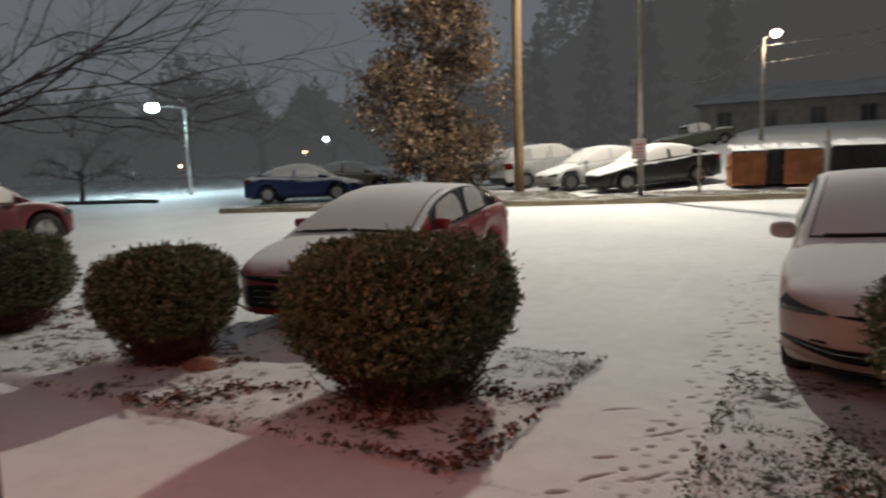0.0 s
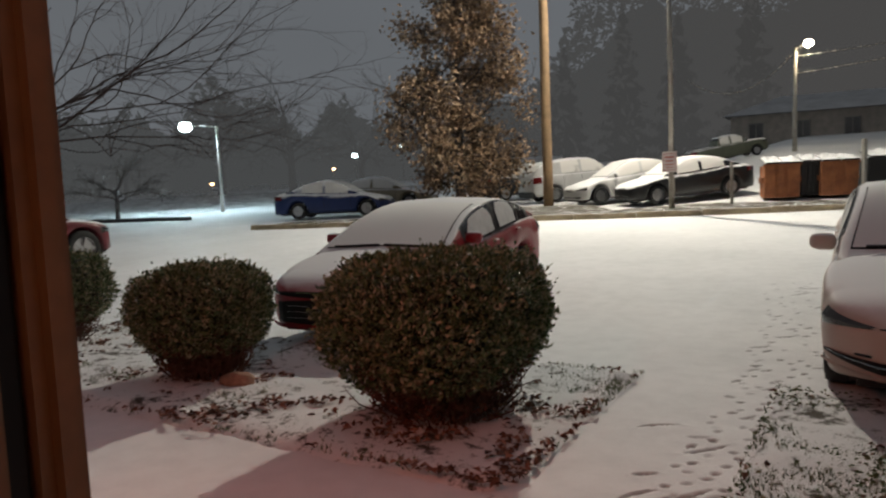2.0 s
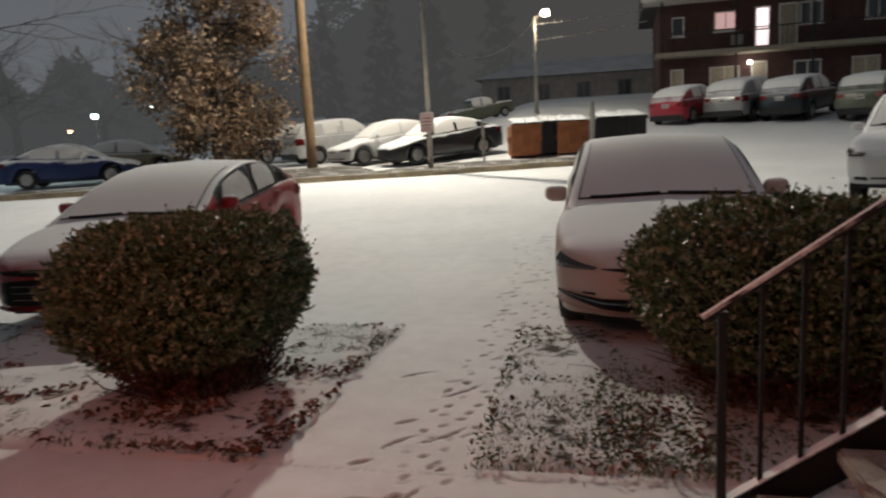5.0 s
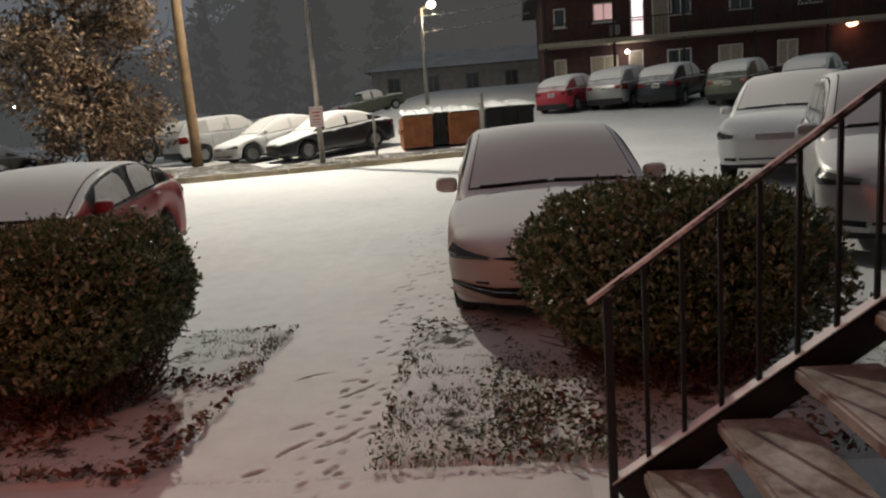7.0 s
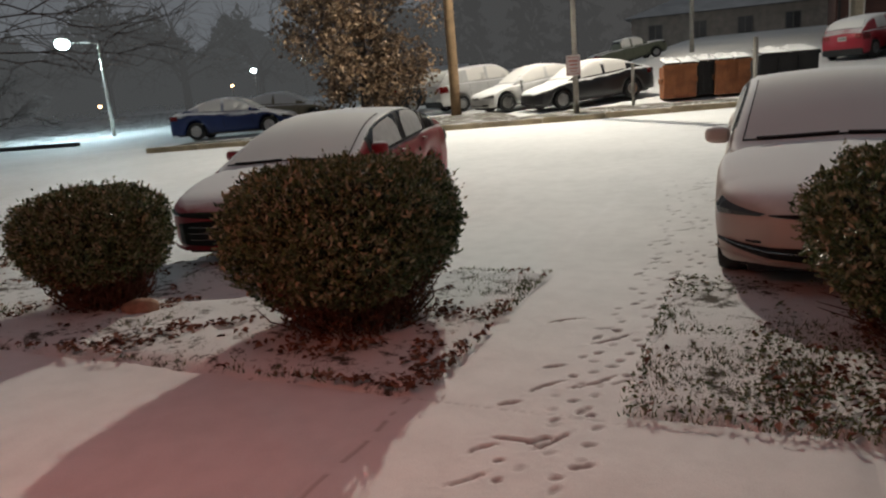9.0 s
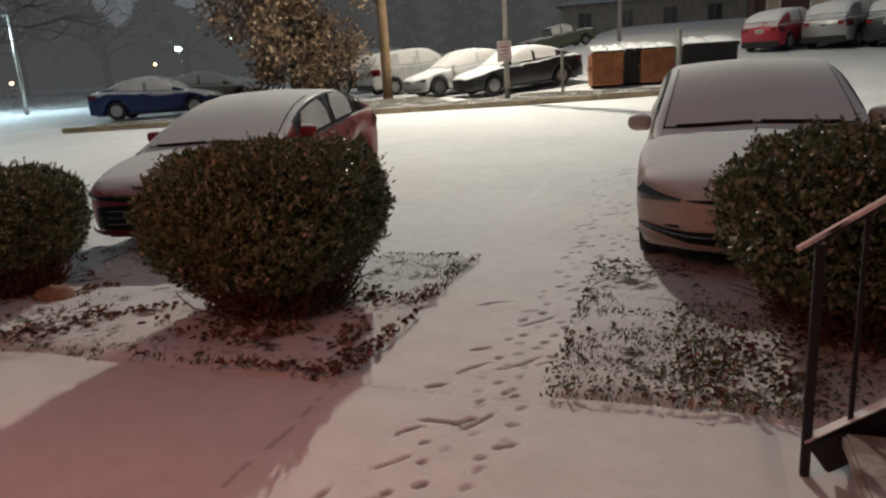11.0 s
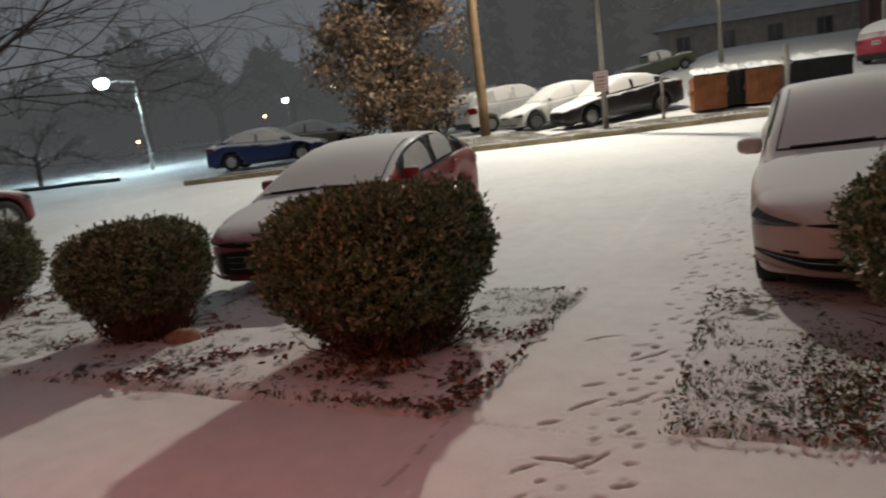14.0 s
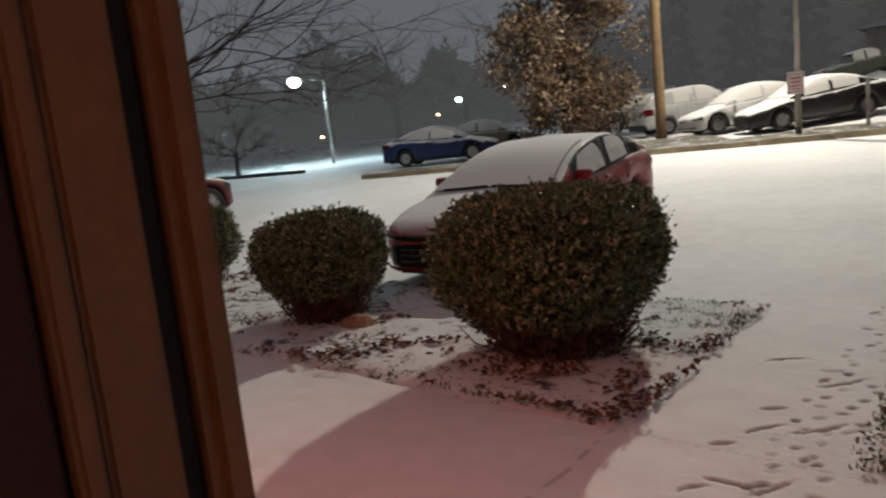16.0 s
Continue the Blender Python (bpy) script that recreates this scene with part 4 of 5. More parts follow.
    def nose_band(nm, z, h, reach, mat, out, smile=0.0, pinch=0.8, mid=1.0):
        """A trim piece wrapped round the nose: centre height z, half height h, curling up by smile and thinning by pinch at its ends."""
        path = [(-half(reach * (1 - i / 6)), yy(reach * (1 - i / 6))) for i in range(6)]
        path += [(-wn_ + 2 * wn_ * i / 12, -L / 2) for i in range(13)]
        path += [(half(reach * i / 6), yy(reach * i / 6)) for i in range(1, 7)]
        lim = half(reach)
        rr = []
        for px, py in path:
            u = min(1.0, abs(px) / lim)
            hh = h * (1 - pinch * u ** 2.5) * (mid + (1 - mid) * min(1.0, u * 1.6))
            zc = z + smile * u ** 2
            ox = out * px / lim
            rr.append([(px + ox, py - out * (1 - u ** 4), zc - hh), (px + ox, py - out * (1 - u ** 4) - 0.004, zc), (px + ox, py - out * (1 - u ** 4), zc + hh)])
        b2 = loft(rr)
        bmesh.ops.solidify(b2, geom=b2.faces[:], thickness=0.015)
        bmesh.ops.recalc_face_normals(b2, faces=b2.faces)
        return part(nm, b2, mat, body, smooth=False)

    if not far and saloon:
        low_nose = shape == "low_sedan"
        if low_nose:
            mouth = nose_band("bumper_intake", 0.40, 0.125, 0.012, M_DARK_BARE, 0.010, 0.0, 0.25)
            for j in range(3):
                part("intake_slat", boxed((-0.48, -L / 2 - 0.020, 0.33 + j * 0.06), (0.48, -L / 2 - 0.012, 0.342 + j * 0.06)), M_TRIM_BLACK, mouth)
            grille = nose_band("grille", 0.575, 0.036, 0.010, M_DARK_BARE, 0.014, 0.015, 0.7)
            part("grille_bar", boxed((-0.36, -L / 2 - 0.024, 0.592), (0.36, -L / 2 - 0.016, 0.604), 0.003), M_CHROME, grille)
            nose_band("bumper_lip", 0.255, 0.022, 0.06, paint_mat, 0.020, 0.01, 0.4)
        else:
            nose_band("bumper_intake", 0.315, 0.050, 0.065, M_DARK_BARE, 0.010, 0.075, 0.8)
            nose_band("intake_trim", 0.322, 0.006, 0.055, M_CHROME, 0.016, 0.070, 0.5)
            nose_band("bumper_lip", 0.250, 0.018, 0.07, paint_mat, 0.018, 0.075, 0.5)
            nose_band("grille", 0.575, 0.024, 0.0001, M_DARK_BARE, 0.012, 0.02, 0.85)
            for side in (-1, 1):
                patch("fog_light_trim", 0.006, 0.02, 0.40, 0.425, side, M_TRIM_BLACK, 0.010)
    pl = part("licence_plate", boxed((-0.16, L / 2 - 0.01, belt(0.97) - 0.30), (0.16, L / 2 + 0.014, belt(0.97) - 0.14), 0.006), M_PLATE, body)
    bm = bmesh.new()
    for j in range(5):
        box(bm, (-0.12 + j * 0.05, L / 2 + 0.014, belt(0.97) - 0.25), (-0.09 + j * 0.05, L / 2 + 0.018, belt(0.97) - 0.19))
    part("plate_bars", bm, M_DARK, pl)
    if not far:
        for s0 in (-0.62, 0.02):
            pts = []
            for i in range(6):
                xx = s0 + 0.58 * i / 5
                k = ka + 0.034
                rg_ = cabin_ring(k)
                ax = abs(xx)
                zz = rg_[6][1]
                for (xa, za), (xb, zb_) in zip(rg_[4:], rg_[5:]):
                    if xb <= ax <= xa:
                        zz = zb_ + (za - zb_) * (ax - xb) / max(xa - xb, 1e-6)
                pts.append((xx, yy(k), zz + 0.022))
            part("wiper", tubed(pts, 0.010, 6), M_DARK_BARE, body)
    if shape in ("suv", "hatch"):
        part("rear_bumper", boxed((-W * 0.43, L / 2 - 0.16, sill - 0.02), (W * 0.43, L / 2 + 0.035, sill + 0.21), 0.03), M_DARK_BARE, body)
        for side in (-1, 1):
            part("sill_trim", boxed((side * W * 0.47 - 0.03, wy[0] + 0.42, sill - 0.02), (side * W * 0.47 + 0.03, wy[1] - 0.42, sill + 0.10), 0.015), M_DARK_BARE, body)
    if shape == "pickup":
        part("load_bed", boxed((-W * 0.42, L * 0.16, 1.10), (W * 0.42, L * 0.475, 1.235), 0.02), M_DARK, body)
    return top


M_GLASS_BARE = surface("bare_window_glass", (0.012, 0.013, 0.015), 0.08, scale=3, vary=0.2, relief=0.0, coat=0.5)
M_FROST = surface("thin_snow_film", (0.60, 0.59, 0.57), 0.9, scale=9, vary=0.12, grain=90, relief=0.3)
M_TRIM_BLACK = surface("gloss_black_trim", (0.01, 0.01, 0.011), 0.3, vary=0.2, relief=0.0, snow=(0.80, 0.95, 5.0, 0.3))
M_DARK_BARE = surface("wiper_rubber", (0.012, 0.012, 0.012), 0.6, vary=0.2, relief=0.0)
P_RED = paint("red_car_paint", (0.26, 0.007, 0.014), 0.0)
P_PALE = paint("pale_champagne_paint", (0.50, 0.42, 0.37), 0.0, 0.50, 0.85, 0.2, 0.04)
P_BLUE = paint("deep_blue_paint", (0.012, 0.028, 0.11), 0.4, 0.22, 0.42, 0.3)
P_WHITE = paint("white_car_paint", (0.60, 0.60, 0.58), 0.1, 0.42, 0.6)
P_WHITE_SUV = paint("off_white_car_paint", (0.52, 0.52, 0.51), 0.1, 0.5, 0.7)
P_SILVER = paint("silver_car_paint", (0.36, 0.36, 0.35), 0.6, 0.45, 0.6)
P_BLACK = paint("black_car_paint", (0.012, 0.012, 0.013), 0.2, 0.40, 0.5, 0.42)
P_DARK_RED = paint("dark_red_car_paint", (0.11, 0.005, 0.012), 0.0)
P_GREEN = paint("grey_green_paint", (0.12, 0.13, 0.09), 0.3, 0.5, 0.8, 0.25)
P_TAN = paint("tan_car_paint", (0.24, 0.20, 0.13), 0.3, 0.35, 0.7)
P_SLATE = paint("slate_car_paint", (0.017, 0.022, 0.028), 0.4, 0.45, 0.7, 0.25)
P_TEAL = paint("pale_teal_paint", (0.16, 0.24, 0.22), 0.3, 0.3, 0.6)
P_FARRED = paint("bright_red_paint", (0.36, 0.018, 0.035), 0.2, 0.45, 0.7, 0.25)

car("sedan", "low_sedan", (-4.80, 7.42), 7, P_RED, "dark red sedan parked nose-in, its glass and bonnet under snow", scale=0.98)
car("sedan", "tall_sedan", (0.475, 7.30), 1.0, P_PALE, "pale champagne sedan parked nose-in with a snow-covered windscreen", scale=0.985)
car("suv", "suv", (4.4, 8.3), -20, P_SILVER, "silver crossover under snow, parked beyond the stair", category="car")
car("suv", "suv", (5.4, 13.7), -28, P_WHITE, "white crossover with snow on bonnet and roof", category="car")
car("sedan", "sedan", (-18.33, 21.95), 114.8, P_BLUE, "deep blue sedan with snow on its roof, behind the kerb", far=True)
car("sedan", "sedan", (-18.9, 25.8), 112, P_TAN, "tan sedan with snow on the roof, behind a blue one", far=True)
car("sedan", "sedan", (-5.75, 25.2), -46, P_BLACK, "black sedan with ragged snow over bonnet and roof", far=True)
car("sedan", "sedan", (-7.95, 26.05), -46, P_WHITE, "white sedan under snow beside a black one", far=True)
car("suv", "suv", (-10.9, 28.7), 138, P_WHITE_SUV, "white crossover under snow in the far row", far=True)
car("suv", "suv", (-14.6, 31.6), 138, P_SLATE, "dark utility car with red tail lamps and snow-dusted roof", far=True)
car("pickup_truck", "pickup", (-6.9, 40.5), 122, P_GREEN, "grey-green pickup truck dusted with snow", far=True, scale=0.76, category="truck", tyre=0.35)
car("suv", "suv", (-15.9, 7.85), 178, P_DARK_RED, "red utility car with snowy bonnet and big black tyres", far=True, tyre=0.40)
for i, (px, py, sh, pm, lb) in enumerate(((3.55, 33.3, "hatch", P_FARRED, "bright red hatchback with a snow-dusted rear"), (5.87, 33.2, "suv", P_SILVER, "silver crossover with tail lamps towards the car park"),
                                           (7.85, 32.5, "suv", P_SLATE, "slate-blue crossover with a snowy rear window"), (10.3, 31.3, "suv", P_GREEN, "grey-green crossover in the upper row"),
                                           (12.8, 30.3, "suv", P_TEAL, "pale teal crossover under snow in the upper row"))):
    car("hatchback" if sh == "hatch" else "suv", sh, (px, py), 148, pm, lb, group="cars of the upper row", far=True)


# ---------------------------------------------------------------- poles, signs, bins
def lot_lamp_pole():
    x, y = -5.27, 21.67
    z = ground_z(x, y)
    top = empty("street_lamp", pose(x, y, z - 0.02))
    tagged(top, "grey metal lamp pole with a small parking sign", "street lamp")
    part("pole", tubed(((0, 0, 0), (0, 0, 4.5), (0, 0, 10.8)), (0.085, 0.07, 0.05), 12), M_GALV, top, smooth=True)
    part("base_plate", boxed((-0.16, -0.16, 0), (0.16, 0.16, 0.03), 0.008), M_GALV, top)
    part("arm", tubed(((0, 0, 10.7), (-0.3, 0.3, 11.45), (-1.5, 1.5, 11.6)), 0.03, 8), M_GALV, top)
    head = part("lamp_head", boxed((-1.8, 1.2, 11.55), (-1.3, 1.75, 11.65), 0.04), M_GALV, top)
    head.visible_shadow = True


def parking_sign():
    x, y = -5.29, 21.54
    z = ground_z(x, y)
    top = empty("parking_sign", pose(x, y, z, 0, 0, 14))
    tagged(top, "small white parking notice with red markings on the lamp pole", "sign")
    part("panel", boxed((-0.21, -0.012, 1.18), (0.21, 0.0, 1.78), 0.004), M_SIGN, top)
    bm = bmesh.new()
    for lo, hi in (((-0.18, 1.70), (0.18, 1.72)), ((-0.18, 1.23), (0.18, 1.25)), ((-0.18, 1.23), (-0.165, 1.72)), ((0.165, 1.23), (0.18, 1.72)),
                   ((-0.13, 1.58), (0.13, 1.64)), ((-0.11, 1.48), (0.11, 1.53)), ((-0.13, 1.38), (0.13, 1.42)), ((-0.10, 1.30), (0.10, 1.33))):
        box(bm, (lo[0], -0.018, lo[1]), (hi[0], -0.0125, hi[1]))
    part("marking", bm, M_SIGN_RED, top)


lot_lamp_pole()
parking_sign()


def utility_pole(x, y, height, r0, r1, label, mat):
    z = ground_z(x, y)
    top = empty("utility_pole", pose(x, y, z - 0.03))
    tagged(top, label, "utility pole")
    pts = [(0.012 * math.sin(i * 1.3), 0.01 * math.cos(i * 1.7), height * i / 10) for i in range(11)]
    part("pole", tubed(pts, [r0 + (r1 - r0) * i / 10 for i in range(11)], 14), mat, top, smooth=True)
    return top


utility_pole(-10.15, 23.9, 11.0, 0.18, 0.145, "tan wooden utility pole beside the kerb", M_WOOD_POLE)
M_BULB_COOL = glow("cool_lamp_glow", (0.75, 0.97, 1.0), 14)
M_BULB_WARM = glow("warm_lamp_glow", (1.0, 0.88, 0.66), 14)
M_BULB_WHITE = glow("white_lamp_glow", (1.0, 0.96, 0.9), 14)
M_BULB_ORANGE = glow("orange_lamp_glow", (1.0, 0.6, 0.3), 10)
M_BULB_RED = glow("red_lamp_glow", (1.0, 0.42, 0.25), 8)


def globe(bm, c, r, squash=1.0):
    g = bmesh.ops.create_uvsphere(bm, u_segments=14, v_segments=9, radius=r)
    for v in g["verts"]:
        v.co = Vector((v.co.x + c[0], v.co.y + c[1], v.co.z * squash + c[2]))


def far_lamp(x, y, pole_h, dx, dy, glow_mat, label, r=0.3, pole_r=0.09, wood=False, drop=0.1):
    z = ground_z(x, y)
    top = empty("street_lamp", pose(x, y, z - 0.03))
    tagged(top, label, "street lamp", group="lit street lamps")
    part("pole", tubed(((0, 0, 0), (0, 0, pole_h * 0.5), (0, 0, pole_h)), (pole_r, pole_r * 0.85, pole_r * 0.7), 10), M_WOOD_POLE if wood else M_GALV, top, smooth=True)
    part("arm", tubed(((0, 0, pole_h - 0.1), (dx * 0.5, dy * 0.5, pole_h + 0.05), (dx, dy, pole_h)), 0.035, 8), M_GALV, top)
    bm = bmesh.new()
    globe(bm, (dx, dy, pole_h - drop), r, 0.8)
    b = part("bulb", bm, glow_mat, top, smooth=True)
    b.visible_shadow = False
    bm = bmesh.new()
    box(bm, (dx - r * 0.7, dy - r * 0.7, pole_h - drop + r * 0.6), (dx + r * 0.7, dy + r * 0.7, pole_h - drop + r * 0.6 + 0.08), 0.02)
    part("lamp_hood", bm, M_GALV, top)


far_lamp(-30.53, 26.97, 4.68, -1.7, -0.7, M_BULB_COOL, "tall metal street lamp with a cold white light", 0.36, 0.10, drop=-0.02)
far_lamp(-3.68, 40.55, 5.20, 0.6, 0.1, M_BULB_WARM, "wooden pole with a warm white lamp by the low house", 0.24, 0.12, False, drop=-0.15)
far_lamp(-38.5, 49.0, 3.1, -0.1, 0, M_BULB_COOL, "distant cold white yard light", 0.24, 0.03, drop=-0.05)
far_lamp(-48.0, 70.0, 4.4, -0.1, 0, M_BULB_COOL, "very distant white yard light", 0.17, 0.025, drop=-0.05)
far_lamp(-58.0, 50.0, 1.3, 0.1, 0, M_BULB_ORANGE, "distant orange house light", 0.17, 0.03, drop=-0.05)
far_lamp(-52.0, 62.0, 2.2, 0.1, 0, M_BULB_ORANGE, "small distant orange house light", 0.16, 0.03, drop=-0.05)


def cable(a, b, sag, r, label):
    pts = []
    for i in range(17):
        k = i / 16
        p = Vector(a).lerp(Vector(b), k)
        pts.append((p.x, p.y, p.z - sag * 4 * k * (1 - k)))
    ob = link("overhead_cable", tubed(pts, r, 5), M_WIRE)
    tagged(ob, label, "cable", group="overhead cables")


cable((-3.62, 40.6, 7.28), (2.1, 40.2, 7.5), 0.06, 0.028, "overhead cable catching the lamp light")
cable((-3.62, 40.6, 6.42), (2.2, 40.2, 6.9), 0.06, 0.03, "thin overhead cable by the lamp")
cable((-3.7, 40.6, 7.5), (-9.5, 43.0, 7.0), 1.35, 0.03, "slack overhead cable hanging from the lamp pole")


def dumpster(x, y, w, turn, mat, label):
    z = ground_z(x, y)
    top = empty("dumpster", pose(x, y, z, 0, 0, turn))
    tagged(top, label, "dumpster", group="dumpsters behind the kerb")
    bm = bmesh.new()
    vs = box(bm, (-w / 2, 0, 0.08), (w / 2, 1.5, 1.08), 0.02)
    for v in bm.verts:
        if v.co.z < 0.5:
            v.co.y += 0.12 if v.co.y < 0.7 else -0.12
    part("body", bm, mat, top)
    for i in range(2):
        xx = -w / 2 + w * (i + 1) / 3
        part("rib", boxed((xx - 0.03, -0.035, 0.2), (xx + 0.03, 0.01, 1.05), 0.006), mat, top)
    part("rim", boxed((-w / 2 - 0.04, -0.05, 1.05), (w / 2 + 0.04, 0.03, 1.13), 0.01), mat, top)
    for s in (-1, 1):
        part("fork_pocket", boxed((s * w / 2 - 0.06 if s < 0 else w / 2, 0.25, 0.55), (s * w / 2 if s < 0 else w / 2 + 0.06, 1.2, 0.72), 0.01), mat, top)
    bm = bmesh.new()
    for i in range(2):
        lo = -w / 2 + i * w / 2
        box(bm, (lo + 0.01, -0.03, 1.14), (lo + w / 2 - 0.01, 1.5, 1.19), 0.015, Matrix.Translation((0, 0, 0.0)) @ Matrix.Rotation(math.radians(7), 4, "X"))
    lid = part("lid", bm, M_DARK, top, "black plastic lid under snow")
    for i in range(2):
        bm = bmesh.new()
        bmesh.ops.create_grid(bm, x_segments=14, y_segments=16, size=0.5)
        for v in bm.verts:
            e = min(0.5 - abs(v.co.x), 0.5 - abs(v.co.y)) * 2
            n_ = noise.noise((v.co.x * 3 + x * 3, v.co.y * 3 + i * 7, 0.3))
            zz = 0.10 * min(1.0, e * 3) * (0.55 + n_ * 1.1)
            v.co = Vector((-w / 4 + i * w / 2 + v.co.x * w * 0.48, 0.72 + v.co.y * 1.4, 1.175 + (0.72 + v.co.y * 1.4) * 0.123 + zz))
        part("snow_cover", bm, M_SNOW, lid, smooth=True)


dumpster(-2.55, 24.2, 1.0, 13, M_RUST, "rusty orange steel dumpster with a snowy lid")
dumpster(-1.02, 24.6, 1.0, 13, M_RUST, "rusty orange steel dumpster beside another")
# narrow dark shape fills the dark gap between the orange dumpsters
dumpster(-1.8, 24.75, 0.55, 13, M_DARK, "narrow dark dumpster shape filling the gap between two orange ones")
dumpster(0.55, 25.2, 1.7, 13, M_DARK, "dark steel dumpster with snow on its lids")


def post(x, y, h, r, label, mat):
    ob = link("post", tubed(((x, y, ground_z(x, y) - 0.03), (x, y, ground_z(x, y) + h)), r, 8), mat)
    tagged(ob, label, "post")


post(-3.75, 22.6, 1.35, 0.05, "short grey wooden post behind the kerb", M_GALV)
post(-0.38, 23.4, 1.75, 0.07, "weathered post beside the dumpsters", M_GALV)


# ---------------------------------------------------------------- apartment block, upper right
M_LIT = glow("lit_pink_curtain", (1.0, 0.62, 0.60), 0.4)
M_LIT_DOOR = glow("lit_doorway", (1.0, 0.80, 0.82), 1.5)
M_LIT_DIM = surface("dim_curtain", (0.42, 0.36, 0.27), 0.8, vary=0.15)


def window(parent, x0, x1, z0, z1, y, pane_mat, mullion=True, trim=None):
    """Window set into a wall whose face is at y, frame standing proud towards -y."""
    w = part("window", boxed((x0, y - 0.02, z0), (x1, y + 0.05, z1)), M_SEAL, parent)
    trim = trim or M_WHITE
    part("frame", frame_bm(x0, x1, z0, z1, y - 0.07, y - 0.02, 0.07), trim, w)
    part("pane", boxed((x0 + 0.06, y - 0.035, z0 + 0.06), (x1 - 0.06, y - 0.026, z1 - 0.06)), pane_mat, w)
    if mullion:
        xm = (x0 + x1) / 2
        part("mullion", boxed((xm - 0.03, y - 0.06, z0 + 0.05), (xm + 0.03, y - 0.03, z1 - 0.05)), trim, w)
    part("sill", boxed((x0 - 0.06, y - 0.12, z0 - 0.07), (x1 + 0.06, y - 0.02, z0 - 0.005), 0.01), trim, w)
    return w


def frame_bm(x0, x1, z0, z1, y0, y1, t):
    bm = bmesh.new()
    box(bm, (x0, y0, z0), (x1, y1, z0 + t))
    box(bm, (x0, y0, z1 - t), (x1, y1, z1))
    box(bm, (x0, y0, z0 + t + 0.001), (x0 + t, y1, z1 - t - 0.001))
    box(bm, (x1 - t, y0, z0 + t + 0.001), (x1, y1, z1 - t - 0.001))
    return bm


def apartment_block():
    top = empty("apartment_building", pose(2.9, 41.3, 2.35, 0, 0, -1.5))
    tagged(top, "two-storey dark red brick apartment block with balconies and lit windows", "building")
    Lb, D, H1, H2 = 30.0, 9.0, 2.75, 5.3
    part("wall", boxed((0, 0, -0.6), (Lb, D, H2 + 0.25)), M_BRICK_WALL, top, "dark red brick wall")
    part("floor_slab", boxed((-0.25, -1.35, H1 - 0.14), (Lb, -0.004, H1 + 0.10), 0.02), M_BLIND, top, "pale balcony edge beam")
    bm = bmesh.new()
    v = [bm.verts.new(p) for p in ((-0.9, -1.7, H2 + 0.22), (Lb + 0.9, -1.7, H2 + 0.22), (Lb + 0.9, D + 0.9, H2 + 0.22), (-0.9, D + 0.9, H2 + 0.22),
                                   (-0.9, D / 2 - 0.4, H2 + 2.0), (Lb + 0.9, D / 2 - 0.4, H2 + 2.0))]
    for f in ((0, 1, 5, 4), (2, 3, 4, 5), (1, 2, 5), (3, 0, 4), (3, 2, 1, 0)):
        bm.faces.new([v[i] for i in f])
    bmesh.ops.recalc_face_normals(bm, faces=bm.faces)
    part("roof", bm, M_ROOF, top)
    part("gutter", boxed((-0.95, -1.82, H2 + 0.08), (Lb + 0.95, -1.70, H2 + 0.24), 0.03), M_WHITE, top)
    part("soffit", boxed((-0.85, -1.69, H2 + 0.10), (Lb, -0.004, H2 + 0.16)), M_WHITE, top)
    # upper windows and door
    for x0, x1, z0, z1, pm, mu in ((0.9, 1.8, 3.75, 4.75, M_PANE, False), (3.9, 5.5, 3.85, 4.85, M_LIT, True), (9.7, 11.2, 3.9, 5.0, M_PANE, True), (14.0, 15.6, 3.9, 5.0, M_PANE, True),
                                   (19.0, 20.6, 3.9, 5.0, M_PANE, True), (0.8, 1.75, 0.75, 2.05, M_LIT_DIM, False), (3.6, 5.7, 0.75, 2.05, M_LIT_DIM, True),
                                   (6.5, 7.6, 0.2, 2.2, M_BLIND, False), (9.4, 11.2, 0.8, 2.1, M_PANE, True), (13.2, 15.0, 0.8, 2.1, M_LIT_DIM, True), (17.5, 19.0, 0.8, 2.1, M_LIT_DIM, True)):
        window(top, x0 * 0.71, x1 * 0.71, z0, z1, 0.0, pm, mu)
    d = part("door", boxed((4.75, -0.05, H1 + 0.12), (5.5, 0.05, H1 + 2.2)), M_WHITE, top)
    part("lit_pane", boxed((4.84, -0.06, H1 + 0.25), (5.41, -0.052, H1 + 2.1)), M_LIT_DOOR, d)
    part("door_rail", boxed((4.84, -0.075, H1 + 1.0), (5.41, -0.061, H1 + 1.08)), M_WHITE, d)
    d = part("door", boxed((5.95, -0.05, H1 + 0.12), (6.75, 0.05, H1 + 2.2)), M_BLIND, top)
    part("frame", frame_bm(5.9, 6.8, H1 + 0.12, H1 + 2.25, -0.09, -0.05, 0.07), M_WHITE, d)
    # balcony posts and rails
    for i in range(9):
        x = 0.1 + i * 3.6
        part("balcony_post", boxed((x - 0.06, -1.28, H1 + 0.1), (x + 0.06, -1.16, H2 + 0.1)), M_BLACK, top)
        part("porch_post", boxed((x - 0.06, -1.28, -0.4), (x + 0.06, -1.16, H1 - 0.14)), M_BLACK, top)
    rail = part("balcony_rail", boxed((0.1, -1.25, H1 + 1.02), (Lb, -1.19, H1 + 1.08)), M_BLACK, top)
    b = part("baluster", boxed((-0.012, -1.235, H1 + 0.1), (0.012, -1.205, H1 + 1.02)), M_BLACK, rail)
    b.location.x = 0.2
    for i in range(1, 150):
        o = new("baluster", b.data)
        o.parent = rail
        o.location.x = 0.2 + i * 0.196
    part("air_conditioner", boxed((3.6, -0.35, H1 + 0.35), (4.15, -0.02, H1 + 0.85), 0.02), M_GALV, top)


